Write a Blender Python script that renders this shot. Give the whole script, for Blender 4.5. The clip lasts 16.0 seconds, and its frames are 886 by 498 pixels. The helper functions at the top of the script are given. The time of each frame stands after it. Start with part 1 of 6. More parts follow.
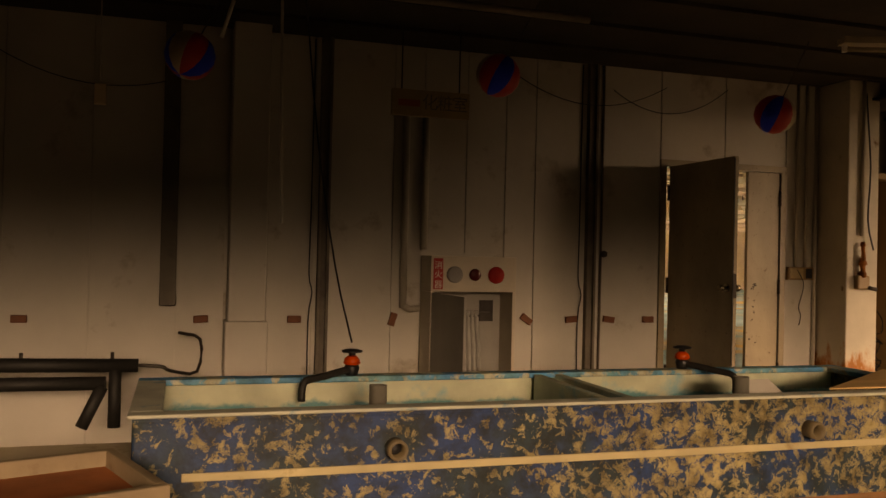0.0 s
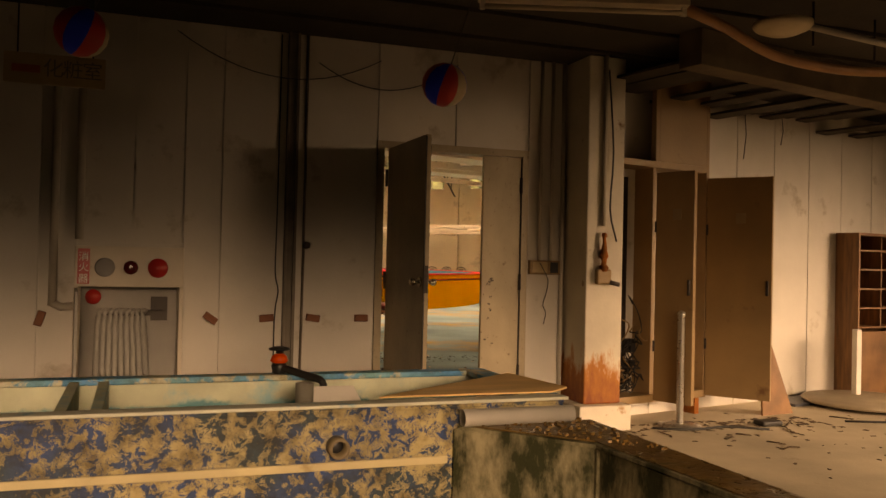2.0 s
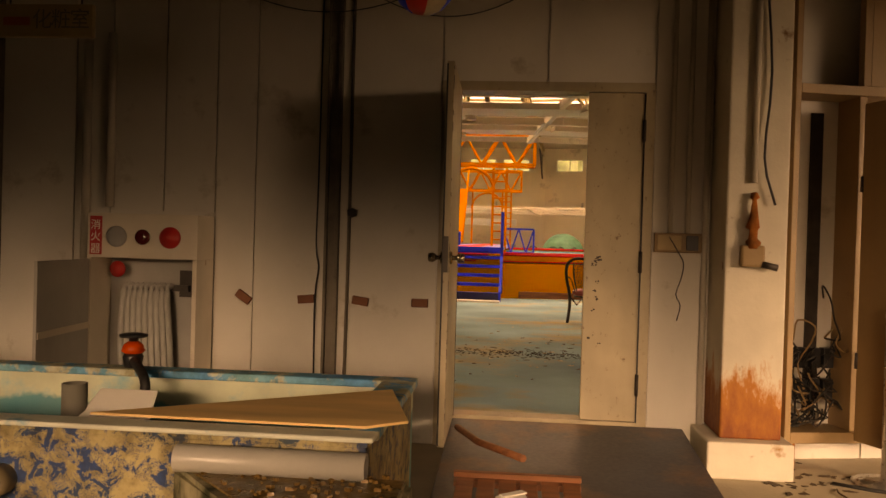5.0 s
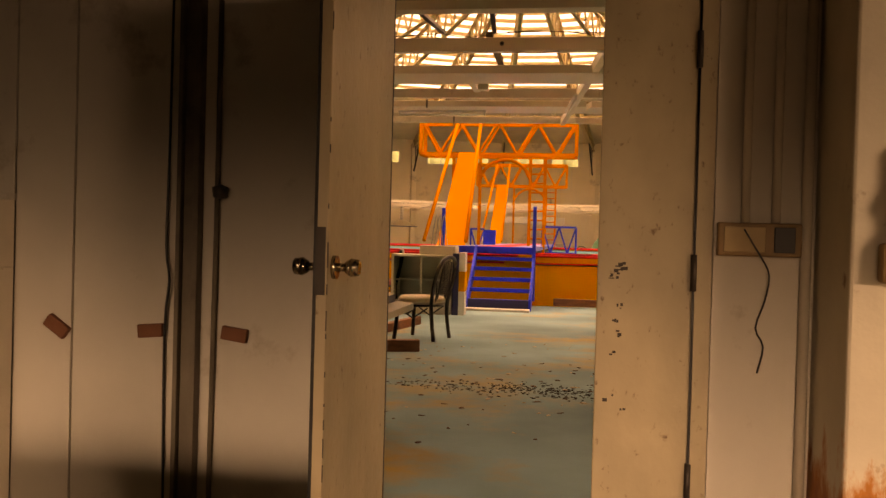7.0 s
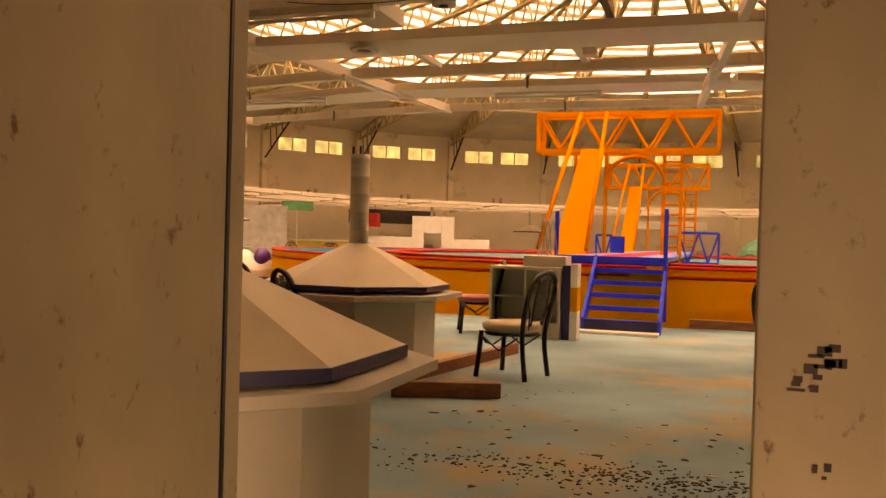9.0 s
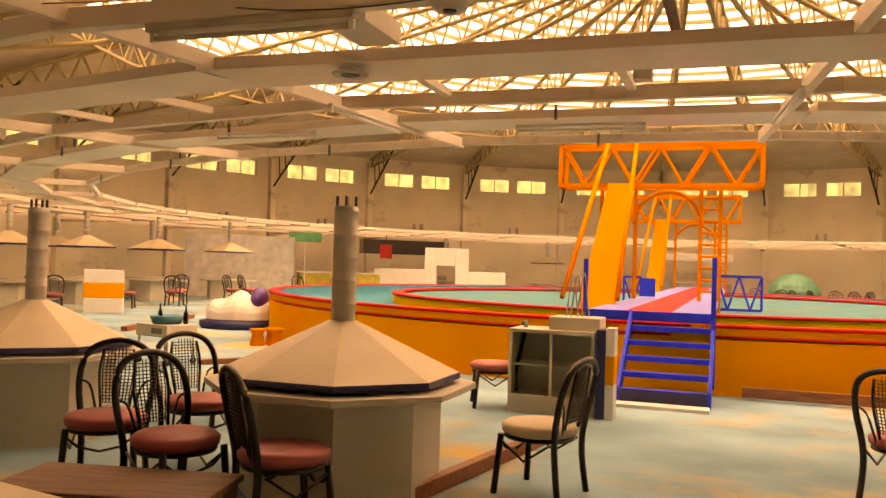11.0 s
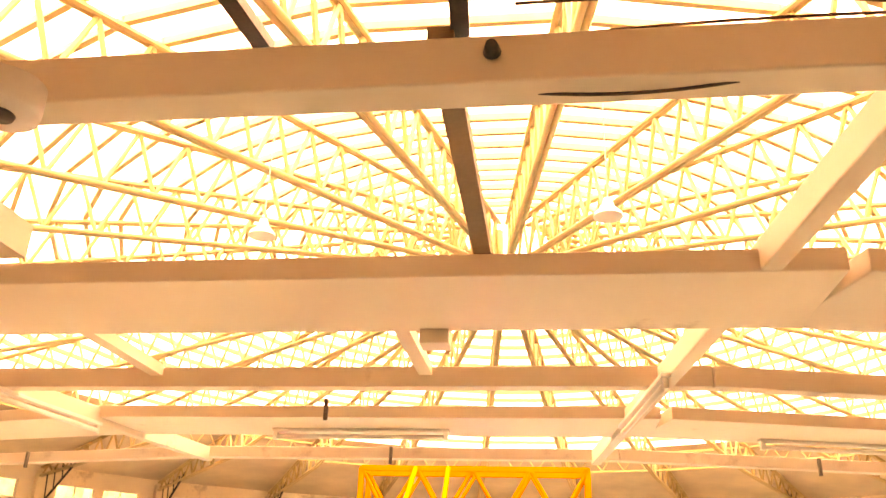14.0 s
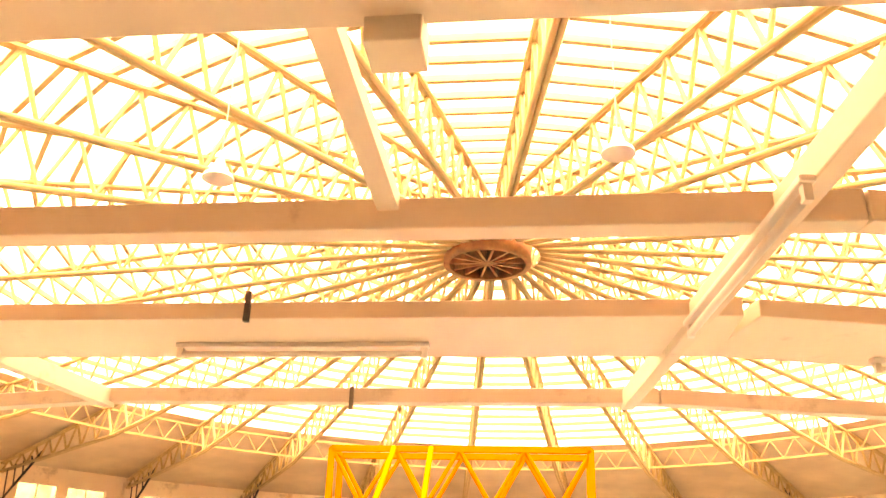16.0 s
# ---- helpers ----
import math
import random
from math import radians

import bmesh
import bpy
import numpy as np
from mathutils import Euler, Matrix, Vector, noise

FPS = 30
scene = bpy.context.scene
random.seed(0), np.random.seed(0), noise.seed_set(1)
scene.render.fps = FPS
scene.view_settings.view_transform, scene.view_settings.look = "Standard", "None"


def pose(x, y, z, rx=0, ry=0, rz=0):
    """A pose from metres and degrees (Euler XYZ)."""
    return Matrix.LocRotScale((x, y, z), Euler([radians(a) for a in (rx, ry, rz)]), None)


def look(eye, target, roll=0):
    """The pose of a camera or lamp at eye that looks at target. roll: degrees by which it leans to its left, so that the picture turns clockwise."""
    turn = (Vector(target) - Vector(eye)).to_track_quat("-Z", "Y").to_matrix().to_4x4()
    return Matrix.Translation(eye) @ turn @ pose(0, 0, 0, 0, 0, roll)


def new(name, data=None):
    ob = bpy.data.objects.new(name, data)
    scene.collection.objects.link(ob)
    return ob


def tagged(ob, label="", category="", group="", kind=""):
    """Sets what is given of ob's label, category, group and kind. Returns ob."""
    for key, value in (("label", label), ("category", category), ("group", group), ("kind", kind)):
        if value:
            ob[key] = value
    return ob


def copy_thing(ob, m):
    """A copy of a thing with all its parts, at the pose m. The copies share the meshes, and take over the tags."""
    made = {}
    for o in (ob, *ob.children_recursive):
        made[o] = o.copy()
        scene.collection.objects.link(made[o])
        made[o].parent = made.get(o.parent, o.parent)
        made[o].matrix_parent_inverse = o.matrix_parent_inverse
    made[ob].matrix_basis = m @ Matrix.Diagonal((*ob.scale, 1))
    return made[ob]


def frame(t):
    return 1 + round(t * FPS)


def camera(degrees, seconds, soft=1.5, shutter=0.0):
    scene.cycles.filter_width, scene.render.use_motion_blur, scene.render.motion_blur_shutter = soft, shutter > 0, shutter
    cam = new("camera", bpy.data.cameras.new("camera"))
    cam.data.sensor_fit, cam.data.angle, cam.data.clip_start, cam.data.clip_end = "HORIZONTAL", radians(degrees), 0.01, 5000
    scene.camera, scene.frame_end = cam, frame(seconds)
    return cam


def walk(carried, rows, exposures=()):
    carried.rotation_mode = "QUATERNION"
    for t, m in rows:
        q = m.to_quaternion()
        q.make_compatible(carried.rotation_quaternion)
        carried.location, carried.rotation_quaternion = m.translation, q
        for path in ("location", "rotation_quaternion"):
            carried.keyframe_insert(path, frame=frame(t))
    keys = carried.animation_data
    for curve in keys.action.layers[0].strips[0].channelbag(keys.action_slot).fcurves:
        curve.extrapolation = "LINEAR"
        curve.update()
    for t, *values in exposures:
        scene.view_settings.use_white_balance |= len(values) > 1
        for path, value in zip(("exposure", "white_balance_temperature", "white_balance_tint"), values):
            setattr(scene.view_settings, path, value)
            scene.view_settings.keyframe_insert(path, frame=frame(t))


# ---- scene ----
cam = camera(55.3, 16.0)
METRES, EYE, TILT, LEAN, TURN = 15.8, 1.25, 0.0, 0.0, -17.3
ROWS = [
    (0.0, 0.0, 0.0, 0.0, -0.01, 0.63, -1.33),
    (0.5, 0.035, 0.013, -0.0004, -3.6, 0.69, -1.44),
    (1.0, 0.0698, 0.0275, -0.0009, -4.28, 0.76, -1.38),
    (1.5, 0.1055, 0.0379, -0.0004, -4.04, 0.87, -1.34),
    (2.0, 0.1419, 0.0472, -0.0024, -2.52, 0.87, -1.29),
    (2.5, 0.1792, 0.0566, -0.0013, -1.19, 0.84, -1.25),
    (3.0, 0.2112, 0.0659, -0.0005, 0.43, 0.75, -1.36),
    (3.5, 0.2396, 0.0814, -0.0004, 4.54, 0.46, -1.45),
    (4.0, 0.2587, 0.104, -0.0012, 11.63, 0.02, -1.61),
    (4.5, 0.2638, 0.1329, -0.0053, 19.49, -0.5, -1.69),
    (7.0, 0.2408, 0.3072, -0.0059, 26.11, -0.74, -1.57),
    (7.5, 0.2340, 0.3414, -0.0036, 27.81, -0.69, -1.39),
    (8.0, 0.2280, 0.3747, -0.0024, 30.35, -0.70, -1.50),
    (8.5, 0.2172, 0.4064, -0.0038, 34.36, -0.79, -1.69),
    (11.0, 0.1445, 0.5226, 0.02, 36.37, 1.03, -1.76),
    (11.5, 0.135, 0.5407, 0.0277, 30.13, 6.58, -2.03),
    (12.0, 0.1276, 0.5616, 0.0317, 25.65, 13.66, -1.93),
    (12.5, 0.1213, 0.5827, 0.0325, 24.65, 18.39, -1.88),
    (13.0, 0.1122, 0.606, 0.0338, 24.44, 20.75, -1.84),
    (13.5, 0.104, 0.6324, 0.0349, 24.4, 22.39, -1.73),
    (14.0, 0.094, 0.6575, 0.0348, 24.26, 23.22, -1.7),
    (14.5, 0.0823, 0.6852, 0.0343, 24.33, 23.51, -1.59),
    (15.0, 0.0719, 0.7138, 0.035, 24.25, 23.46, -1.48),
    (15.5, 0.0571, 0.7424, 0.0332, 23.91, 23.54, -1.64),
    (16.0, 0.0463, 0.7697, 0.0317, 23.25, 23.57, -1.67),
]
EXPO = [(0.0, 1.22, 22000, 40), (2.5, 1.45, 23000, 41), (4.5, 1.48, 24500, 42), (7.0, 1.52, 31000, 48), (8.5, 1.55, 31500, 50), (10.0, 1.8, 27500, 48), (11.0, 2.00, 26500, 46), (11.5, 2.17, 27000, 48), (12.0, 2.38, 28000, 49), (12.5, 2.88, 31500, 57), (13.0, 3.22, 33000, 62), (14.0, 3.42, 31500, 58), (16.0, 3.42, 30500, 60)]
walk(cam, [(t, pose(0, 0, EYE, TILT, LEAN, TURN) @ pose(METRES * x, METRES * y, METRES * z, 90 + pitch, roll, yaw)) for t, x, y, z, yaw, pitch, roll in ROWS], EXPO)

# ---- world and light ----
world = bpy.data.worlds.new("sky")
scene.world = world
world.use_nodes = True
wn = world.node_tree
sky = wn.nodes.new("ShaderNodeTexSky")
sky.sky_type, sky.sun_disc = "NISHITA", False
sky.sun_elevation, sky.sun_rotation = radians(52), radians(150)
wn.nodes["Background"].inputs["Strength"].default_value = 0.15
wn.links.new(sky.outputs[0], wn.nodes["Background"].inputs[0])
sun = new("sun", bpy.data.lights.new("sun", "SUN"))
sun.data.energy, sun.data.angle, sun.data.color = 4.5, radians(0.6), (1.0, 0.93, 0.82)
SUN_TO = Vector((math.sin(radians(150)) * math.cos(radians(52)), math.cos(radians(150)) * math.cos(radians(52)), math.sin(radians(52))))
sun.matrix_world = look(SUN_TO * 60, (0, 0, 0))


def area(name, eye, target, sx, sy, energy, color, spread=180):
    data = bpy.data.lights.new(name, "AREA")
    data.shape, data.size, data.size_y, data.energy, data.color, data.spread = "RECTANGLE", sx, sy, energy, color, radians(spread)
    ob = new(name, data)
    ob.matrix_world = look(eye, target)
    return ob


# ---- plan ----
N = 28
STEP = 2 * math.pi / N
CX, CY, R = 3.3, 31.86, 25.0
WALL_Y = CY - R
FLOOR_A = -0.2
CEIL_A = 3.02
CENTRE = Matrix.Translation((CX, CY, 0))


def bay(k):
    """Turn about the hall's centre by k bays; bay 0 holds the door."""
    return CENTRE @ Matrix.Rotation(k * STEP, 4, "Z")


# ---- mesh helpers ----
def B():
    return bmesh.new()


def box(bm, x0, y0, z0, x1, y1, z1, m=None, bevel=0.0):
    vs = [Vector((x, y, z)) for x in (x0, x1) for y in (y0, y1) for z in (z0, z1)]
    if bevel:
        sub = bmesh.new()
        v = [sub.verts.new(p) for p in vs]
        for f in ((0, 1, 3, 2), (4, 6, 7, 5), (0, 4, 5, 1), (2, 3, 7, 6), (0, 2, 6, 4), (1, 5, 7, 3)):
            sub.faces.new([v[i] for i in f])
        bmesh.ops.bevel(sub, geom=sub.edges[:], offset=bevel, segments=2, affect="EDGES", profile=0.5)
        join(bm, sub, m)
        return
    v = [bm.verts.new(m @ p if m else p) for p in vs]
    for f in ((0, 1, 3, 2), (4, 6, 7, 5), (0, 4, 5, 1), (2, 3, 7, 6), (0, 2, 6, 4), (1, 5, 7, 3)):
        bm.faces.new([v[i] for i in f])


def join(bm, sub, m=None):
    sub.verts.index_update()
    v = [bm.verts.new(m @ p.co if m else p.co) for p in sub.verts]
    for f in sub.faces:
        nf = bm.faces.new([v[p.index] for p in f.verts])
        nf.smooth = f.smooth
    sub.free()


def cyl(bm, p0, p1, r0, r1=None, seg=12, cap=True, smooth=True):
    p0, p1 = Vector(p0), Vector(p1)
    r1 = r0 if r1 is None else r1
    q = (p1 - p0).to_track_quat("Z", "Y")
    rings = []
    for p, r in ((p0, r0), (p1, r1)):
        rings.append([bm.verts.new(p + q @ Vector((r * math.cos(a), r * math.sin(a), 0))) for a in [2 * math.pi * (i + 0.5) / seg for i in range(seg)]])
    for i in range(seg):
        f = bm.faces.new((rings[0][i], rings[0][(i + 1) % seg], rings[1][(i + 1) % seg], rings[1][i]))
        f.smooth = smooth and seg > 6
    if cap:
        bm.faces.new(rings[0][::-1])
        bm.faces.new(rings[1])


def tube(bm, pts, r, seg=8):
    pts = [Vector(p) for p in pts]
    if 3 < len(pts) < 14:
        ext = [2 * pts[0] - pts[1]] + pts + [2 * pts[-1] - pts[-2]]
        fine = []
        for a, b, c, e in zip(ext, ext[1:], ext[2:], ext[3:]):
            for q in (0, 0.34, 0.67):
                fine.append(0.5 * (2 * b + (c - a) * q + (2 * a - 5 * b + 4 * c - e) * q * q + (3 * b - a - 3 * c + e) * q ** 3))
        pts = fine + [pts[-1]]
    rings = []
    for i, p in enumerate(pts):
        d = (pts[min(i + 1, len(pts) - 1)] - pts[max(i - 1, 0)]).normalized()
        up = Vector((0, 0, 1)) if abs(d.z) < 0.9 else Vector((1, 0, 0))
        a = d.cross(up).normalized()
        b = a.cross(d).normalized()
        rings.append([bm.verts.new(p + r * (math.cos(2 * math.pi * k / seg) * a + math.sin(2 * math.pi * k / seg) * b)) for k in range(seg)])
    for r0, r1 in zip(rings, rings[1:]):
        for k in range(seg):
            f = bm.faces.new((r0[k], r0[(k + 1) % seg], r1[(k + 1) % seg], r1[k]))
            f.smooth = True
    bm.faces.new(rings[0][::-1])
    bm.faces.new(rings[-1])


def lathe(bm, profile, seg=24, centre=(0, 0), smooth=True, phase=0.0):
    """A turned form: profile of (radius, height) from bottom to top, closed at radius 0."""
    rings = []
    for r, z in profile:
        if r < 1e-6:
            rings.append([bm.verts.new((centre[0], centre[1], z))])
        else:
            rings.append([bm.verts.new((centre[0] + r * math.cos(2 * math.pi * (k + phase) / seg), centre[1] + r * math.sin(2 * math.pi * (k + phase) / seg), z)) for k in range(seg)])
    for a, b in zip(rings, rings[1:]):
        for k in range(seg):
            vs = [a[k % len(a)], a[(k + 1) % seg % len(a)], b[(k + 1) % seg % len(b)], b[k % len(b)]]
            vs = [v for i, v in enumerate(vs) if v not in vs[:i]]
            if len(vs) > 2:
                f = bm.faces.new(vs)
                f.smooth = smooth


def curve_pts(p0, p1, sag, n=14):
    p0, p1 = Vector(p0), Vector(p1)
    return [p0.lerp(p1, i / n) - Vector((0, 0, sag * 4 * (i / n) * (1 - i / n))) for i in range(n + 1)]


def part(name, bm, material, parent=None, label="", m=None):
    me = bpy.data.meshes.new(name)
    bmesh.ops.recalc_face_normals(bm, faces=bm.faces[:])
    bm.to_mesh(me)
    bm.free()
    me.materials.append(material)
    ob = new(name, me)
    if parent is not None:
        ob.parent = parent
    if m is not None:
        ob.matrix_basis = m
    if label:
        ob["label"] = label
    return ob


def thing(name, label, category, m=None, group="", kind=""):
    ob = new(name)
    ob.empty_display_size = 0.1
    if m is not None:
        ob.matrix_basis = m
    return tagged(ob, label, category, group, kind)


# ---- materials ----
def mat(name, color, rough=0.6, metal=0.0, vary=0.25, scale=3.0, bump=0.15, dirt=None, dirt_amount=0.35, dirt_scale=1.2, fine=40.0, stretch=(1, 1, 1), vec="Object", spec=0.5):
    m = bpy.data.materials.new(name)
    m.use_nodes = True
    nt = m.node_tree
    bs = nt.nodes["Principled BSDF"]
    tc = nt.nodes.new("ShaderNodeTexCoord")
    mp = nt.nodes.new("ShaderNodeMapping")
    mp.inputs["Scale"].default_value = stretch
    nt.links.new(tc.outputs[vec], mp.inputs[0])
    n1 = nt.nodes.new("ShaderNodeTexNoise")
    n1.inputs["Scale"].default_value, n1.inputs["Detail"].default_value = scale, 6
    n2 = nt.nodes.new("ShaderNodeTexNoise")
    n2.inputs["Scale"].default_value, n2.inputs["Detail"].default_value = fine, 4
    nt.links.new(mp.outputs[0], n1.inputs[0])
    nt.links.new(mp.outputs[0], n2.inputs[0])
    ra = nt.nodes.new("ShaderNodeValToRGB")
    ra.color_ramp.elements[0].position, ra.color_ramp.elements[1].position = 0.3, 0.7
    ra.color_ramp.elements[0].color = (*[c * (1 - vary) for c in color], 1)
    ra.color_ramp.elements[1].color = (*[min(1, c * (1 + vary * 0.5)) for c in color], 1)
    nt.links.new(n1.outputs[0], ra.inputs[0])
    out = ra.outputs[0]
    if dirt:
        n3 = nt.nodes.new("ShaderNodeTexNoise")
        n3.inputs["Scale"].default_value, n3.inputs["Detail"].default_value, n3.inputs["Roughness"].default_value = dirt_scale, 8, 0.65
        nt.links.new(mp.outputs[0], n3.inputs[0])
        r3 = nt.nodes.new("ShaderNodeValToRGB")
        r3.color_ramp.elements[0].position, r3.color_ramp.elements[1].position = 0.62 - dirt_amount * 0.3, 0.72 - dirt_amount * 0.2
        mx = nt.nodes.new("ShaderNodeMix")
        mx.data_type = "RGBA"
        nt.links.new(n3.outputs[0], r3.inputs[0])
        nt.links.new(r3.outputs[0], mx.inputs[0])
        nt.links.new(out, mx.inputs[6])
        mx.inputs[7].default_value = (*dirt, 1)
        out = mx.outputs[2]
    nt.links.new(out, bs.inputs["Base Color"])
    bs.inputs["Metallic"].default_value = metal
    bs.inputs["Specular IOR Level"].default_value = spec
    rr = nt.nodes.new("ShaderNodeMapRange")
    rr.inputs[3].default_value, rr.inputs[4].default_value = max(0.03, rough - 0.12), min(1, rough + 0.12)
    nt.links.new(n2.outputs[0], rr.inputs[0])
    nt.links.new(rr.outputs[0], bs.inputs["Roughness"])
    if bump:
        bp = nt.nodes.new("ShaderNodeBump")
        bp.inputs["Strength"].default_value, bp.inputs["Distance"].default_value = bump, 0.01
        nt.links.new(n2.outputs[0], bp.inputs["Height"])
        nt.links.new(bp.outputs[0], bs.inputs["Normal"])
    return m


panel_white = mat("painted_panel", (0.62, 0.58, 0.52), 0.55, vary=0.12, scale=1.5, dirt=(0.36, 0.30, 0.23), dirt_amount=0.1, dirt_scale=1.8, bump=0.06)
door_paint = mat("scratched_door_paint", (0.42, 0.34, 0.235), 0.45, vary=0.3, scale=2.2, dirt=(0.15, 0.085, 0.05), dirt_amount=0.0, dirt_scale=30, bump=0.12, stretch=(1, 1, 0.7))
beige_metal = mat("beige_enamel", (0.31, 0.19, 0.095), 0.5, vary=0.2, scale=2, dirt=(0.16, 0.075, 0.035), dirt_amount=0.02, dirt_scale=3)
concrete = mat("stained_concrete_floor", (0.50, 0.42, 0.31), 0.8, vary=0.3, scale=1.2, dirt=(0.20, 0.14, 0.085), dirt_amount=0.01, dirt_scale=2.0, bump=0.3)
mossy = mat("mossy_concrete", (0.42, 0.37, 0.24), 0.8, vary=0.4, scale=2.5, dirt=(0.022, 0.026, 0.007), dirt_amount=0.75, dirt_scale=4, bump=0.5, stretch=(1, 1, 0.5))
# dark colour for the unseen walls, chosen to cut bounced light
low_bounce_wall = mat("dark_low_bounce_wall", (0.09, 0.07, 0.05), 0.9, vary=0.4, scale=1.5, bump=0.3)
# near-black base colour, also lowers the light bounced onto the wall tops
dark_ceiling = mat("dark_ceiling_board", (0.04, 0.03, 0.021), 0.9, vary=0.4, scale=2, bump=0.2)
dark_metal = mat("dark_iron", (0.06, 0.05, 0.045), 0.5, 0.6, vary=0.3, scale=8)
black_plastic = mat("black_plastic", (0.02, 0.02, 0.022), 0.35, vary=0.3)
rubber = mat("black_rubber", (0.018, 0.017, 0.016), 0.6)
grey_pipe = mat("grey_plastic_pipe", (0.42, 0.40, 0.36), 0.35, vary=0.15)
conduit = mat("painted_conduit", (0.50, 0.45, 0.38), 0.5, vary=0.2)
dark_pipe = mat("dark_grey_pipe", (0.17, 0.14, 0.11), 0.6, vary=0.25, dirt=(0.08, 0.06, 0.05))
steel = mat("dull_steel", (0.5, 0.48, 0.45), 0.3, 0.9, vary=0.2)
chrome = mat("worn_chrome", (0.38, 0.33, 0.25), 0.22, 1.0, vary=0.2)
rust = mat("rust", (0.36, 0.10, 0.02), 0.9, vary=0.5, scale=9, bump=0.5)
red_paint = mat("red_paint", (0.55, 0.03, 0.03), 0.4, vary=0.15)
wood = mat("brown_wood", (0.26, 0.12, 0.055), 0.55, vary=0.45, scale=3, stretch=(1, 9, 1), bump=0.2)
wood_red = mat("red_brown_timber", (0.30, 0.10, 0.045), 0.6, vary=0.4, scale=3, stretch=(1, 8, 8), bump=0.25)
plywood = mat("plywood", (0.80, 0.50, 0.24), 0.6, vary=0.2, scale=2, stretch=(1, 6, 1))
mat_board = mat("worn_blue_board", (0.055, 0.06, 0.075), 0.45, vary=0.4, scale=2, dirt=(0.17, 0.09, 0.05), dirt_amount=0.4, dirt_scale=1.4)
hall_wall_m = mat("hall_wall_paint", (0.80, 0.69, 0.53), 0.7, vary=0.15, scale=0.4, dirt=(0.45, 0.36, 0.26), dirt_amount=0.1, dirt_scale=0.6)
hall_floor_m = mat("worn_carpet", (0.25, 0.44, 0.50), 0.95, spec=0.1, vary=0.4, scale=0.6, dirt=(0.56, 0.38, 0.15), dirt_amount=0.36, dirt_scale=0.4, bump=0.3, fine=120)
beam_white = mat("white_beam_paint", (0.80, 0.68, 0.55), 0.5, vary=0.12, scale=0.8, dirt=(0.5, 0.38, 0.28), dirt_amount=-0.05, dirt_scale=1.5, bump=0.05)
truss_m = mat("pale_steel_paint", (0.46, 0.34, 0.17), 0.5, vary=0.15)
roof_board = mat("roof_board", (0.64, 0.53, 0.40), 0.8, vary=0.2, scale=0.6)
orange_paint = mat("orange_paint", (0.74, 0.21, 0.0), 0.75, spec=0.12, vary=0.08, scale=1.0, dirt=(0.45, 0.16, 0.01), dirt_amount=-0.1, bump=0.04)
# the same orange made brighter, offsetting weak light on upright faces
orange_lifted = mat("lifted_orange_paint", (0.93, 0.33, 0.0), 0.75, spec=0.12, vary=0.06, scale=1.0, dirt=(0.6, 0.2, 0.01), dirt_amount=-0.1, bump=0.04)
blue_paint = mat("blue_paint", (0.004, 0.045, 0.74), 0.5, spec=0.2, vary=0.2)
navy = mat("navy_paint", (0.015, 0.018, 0.10), 0.4, vary=0.2)
lilac = mat("lilac_deck", (0.17, 0.20, 0.62), 0.6, vary=0.1)
turquoise = mat("turquoise_pool_paint", (0.015, 0.25, 0.34), 0.85, spec=0.15, vary=0.12, scale=1, dirt=(0.07, 0.25, 0.28), dirt_amount=0.0, dirt_scale=0.5)
pool_red = mat("bright_red_paint", (0.72, 0.015, 0.02), 0.6, spec=0.2, vary=0.15)
counter_white = mat("off_white_counter", (0.62, 0.56, 0.46), 0.5, vary=0.1, scale=1.2, dirt=(0.4, 0.33, 0.24), dirt_amount=0.0)
hood_m = mat("cream_hood_metal", (0.72, 0.59, 0.40), 0.45, vary=0.08, bump=0.02)
duct_m = mat("galvanised_duct", (0.60, 0.56, 0.50), 0.45, 0.3, vary=0.1, stretch=(1, 1, 6))
rattan = mat("dark_rattan", (0.016, 0.010, 0.008), 0.4, vary=0.3, scale=20)
pink_seat = mat("pink_vinyl", (0.50, 0.11, 0.11), 0.5, vary=0.12)
cream_seat = mat("cream_vinyl", (0.66, 0.53, 0.36), 0.5, vary=0.12)
white_plain = mat("white_enamel", (0.78, 0.74, 0.68), 0.35, vary=0.06)
green_m = mat("green_plastic", (0.05, 0.35, 0.16), 0.5, vary=0.2)
grass_m = mat("ground_grass", (0.07, 0.10, 0.03), 0.9, vary=0.5, scale=0.5)
leaf_m = mat("hedge_leaves", (0.15, 0.18, 0.08), 0.7, vary=0.6, scale=1.5)


def glass(name, tint, rough=0.03):
    m = bpy.data.materials.new(name)
    m.use_nodes = True
    b = m.node_tree.nodes["Principled BSDF"]
    b.inputs["Base Color"].default_value = (*tint, 1)
    b.inputs["Roughness"].default_value = rough
    b.inputs["Transmission Weight"].default_value = 1.0
    b.inputs["IOR"].default_value = 1.1
    return m


window_glass = glass("window_glass", (0.95, 0.95, 0.9))
case_glass = glass("case_glass", (0.8, 0.85, 0.8))


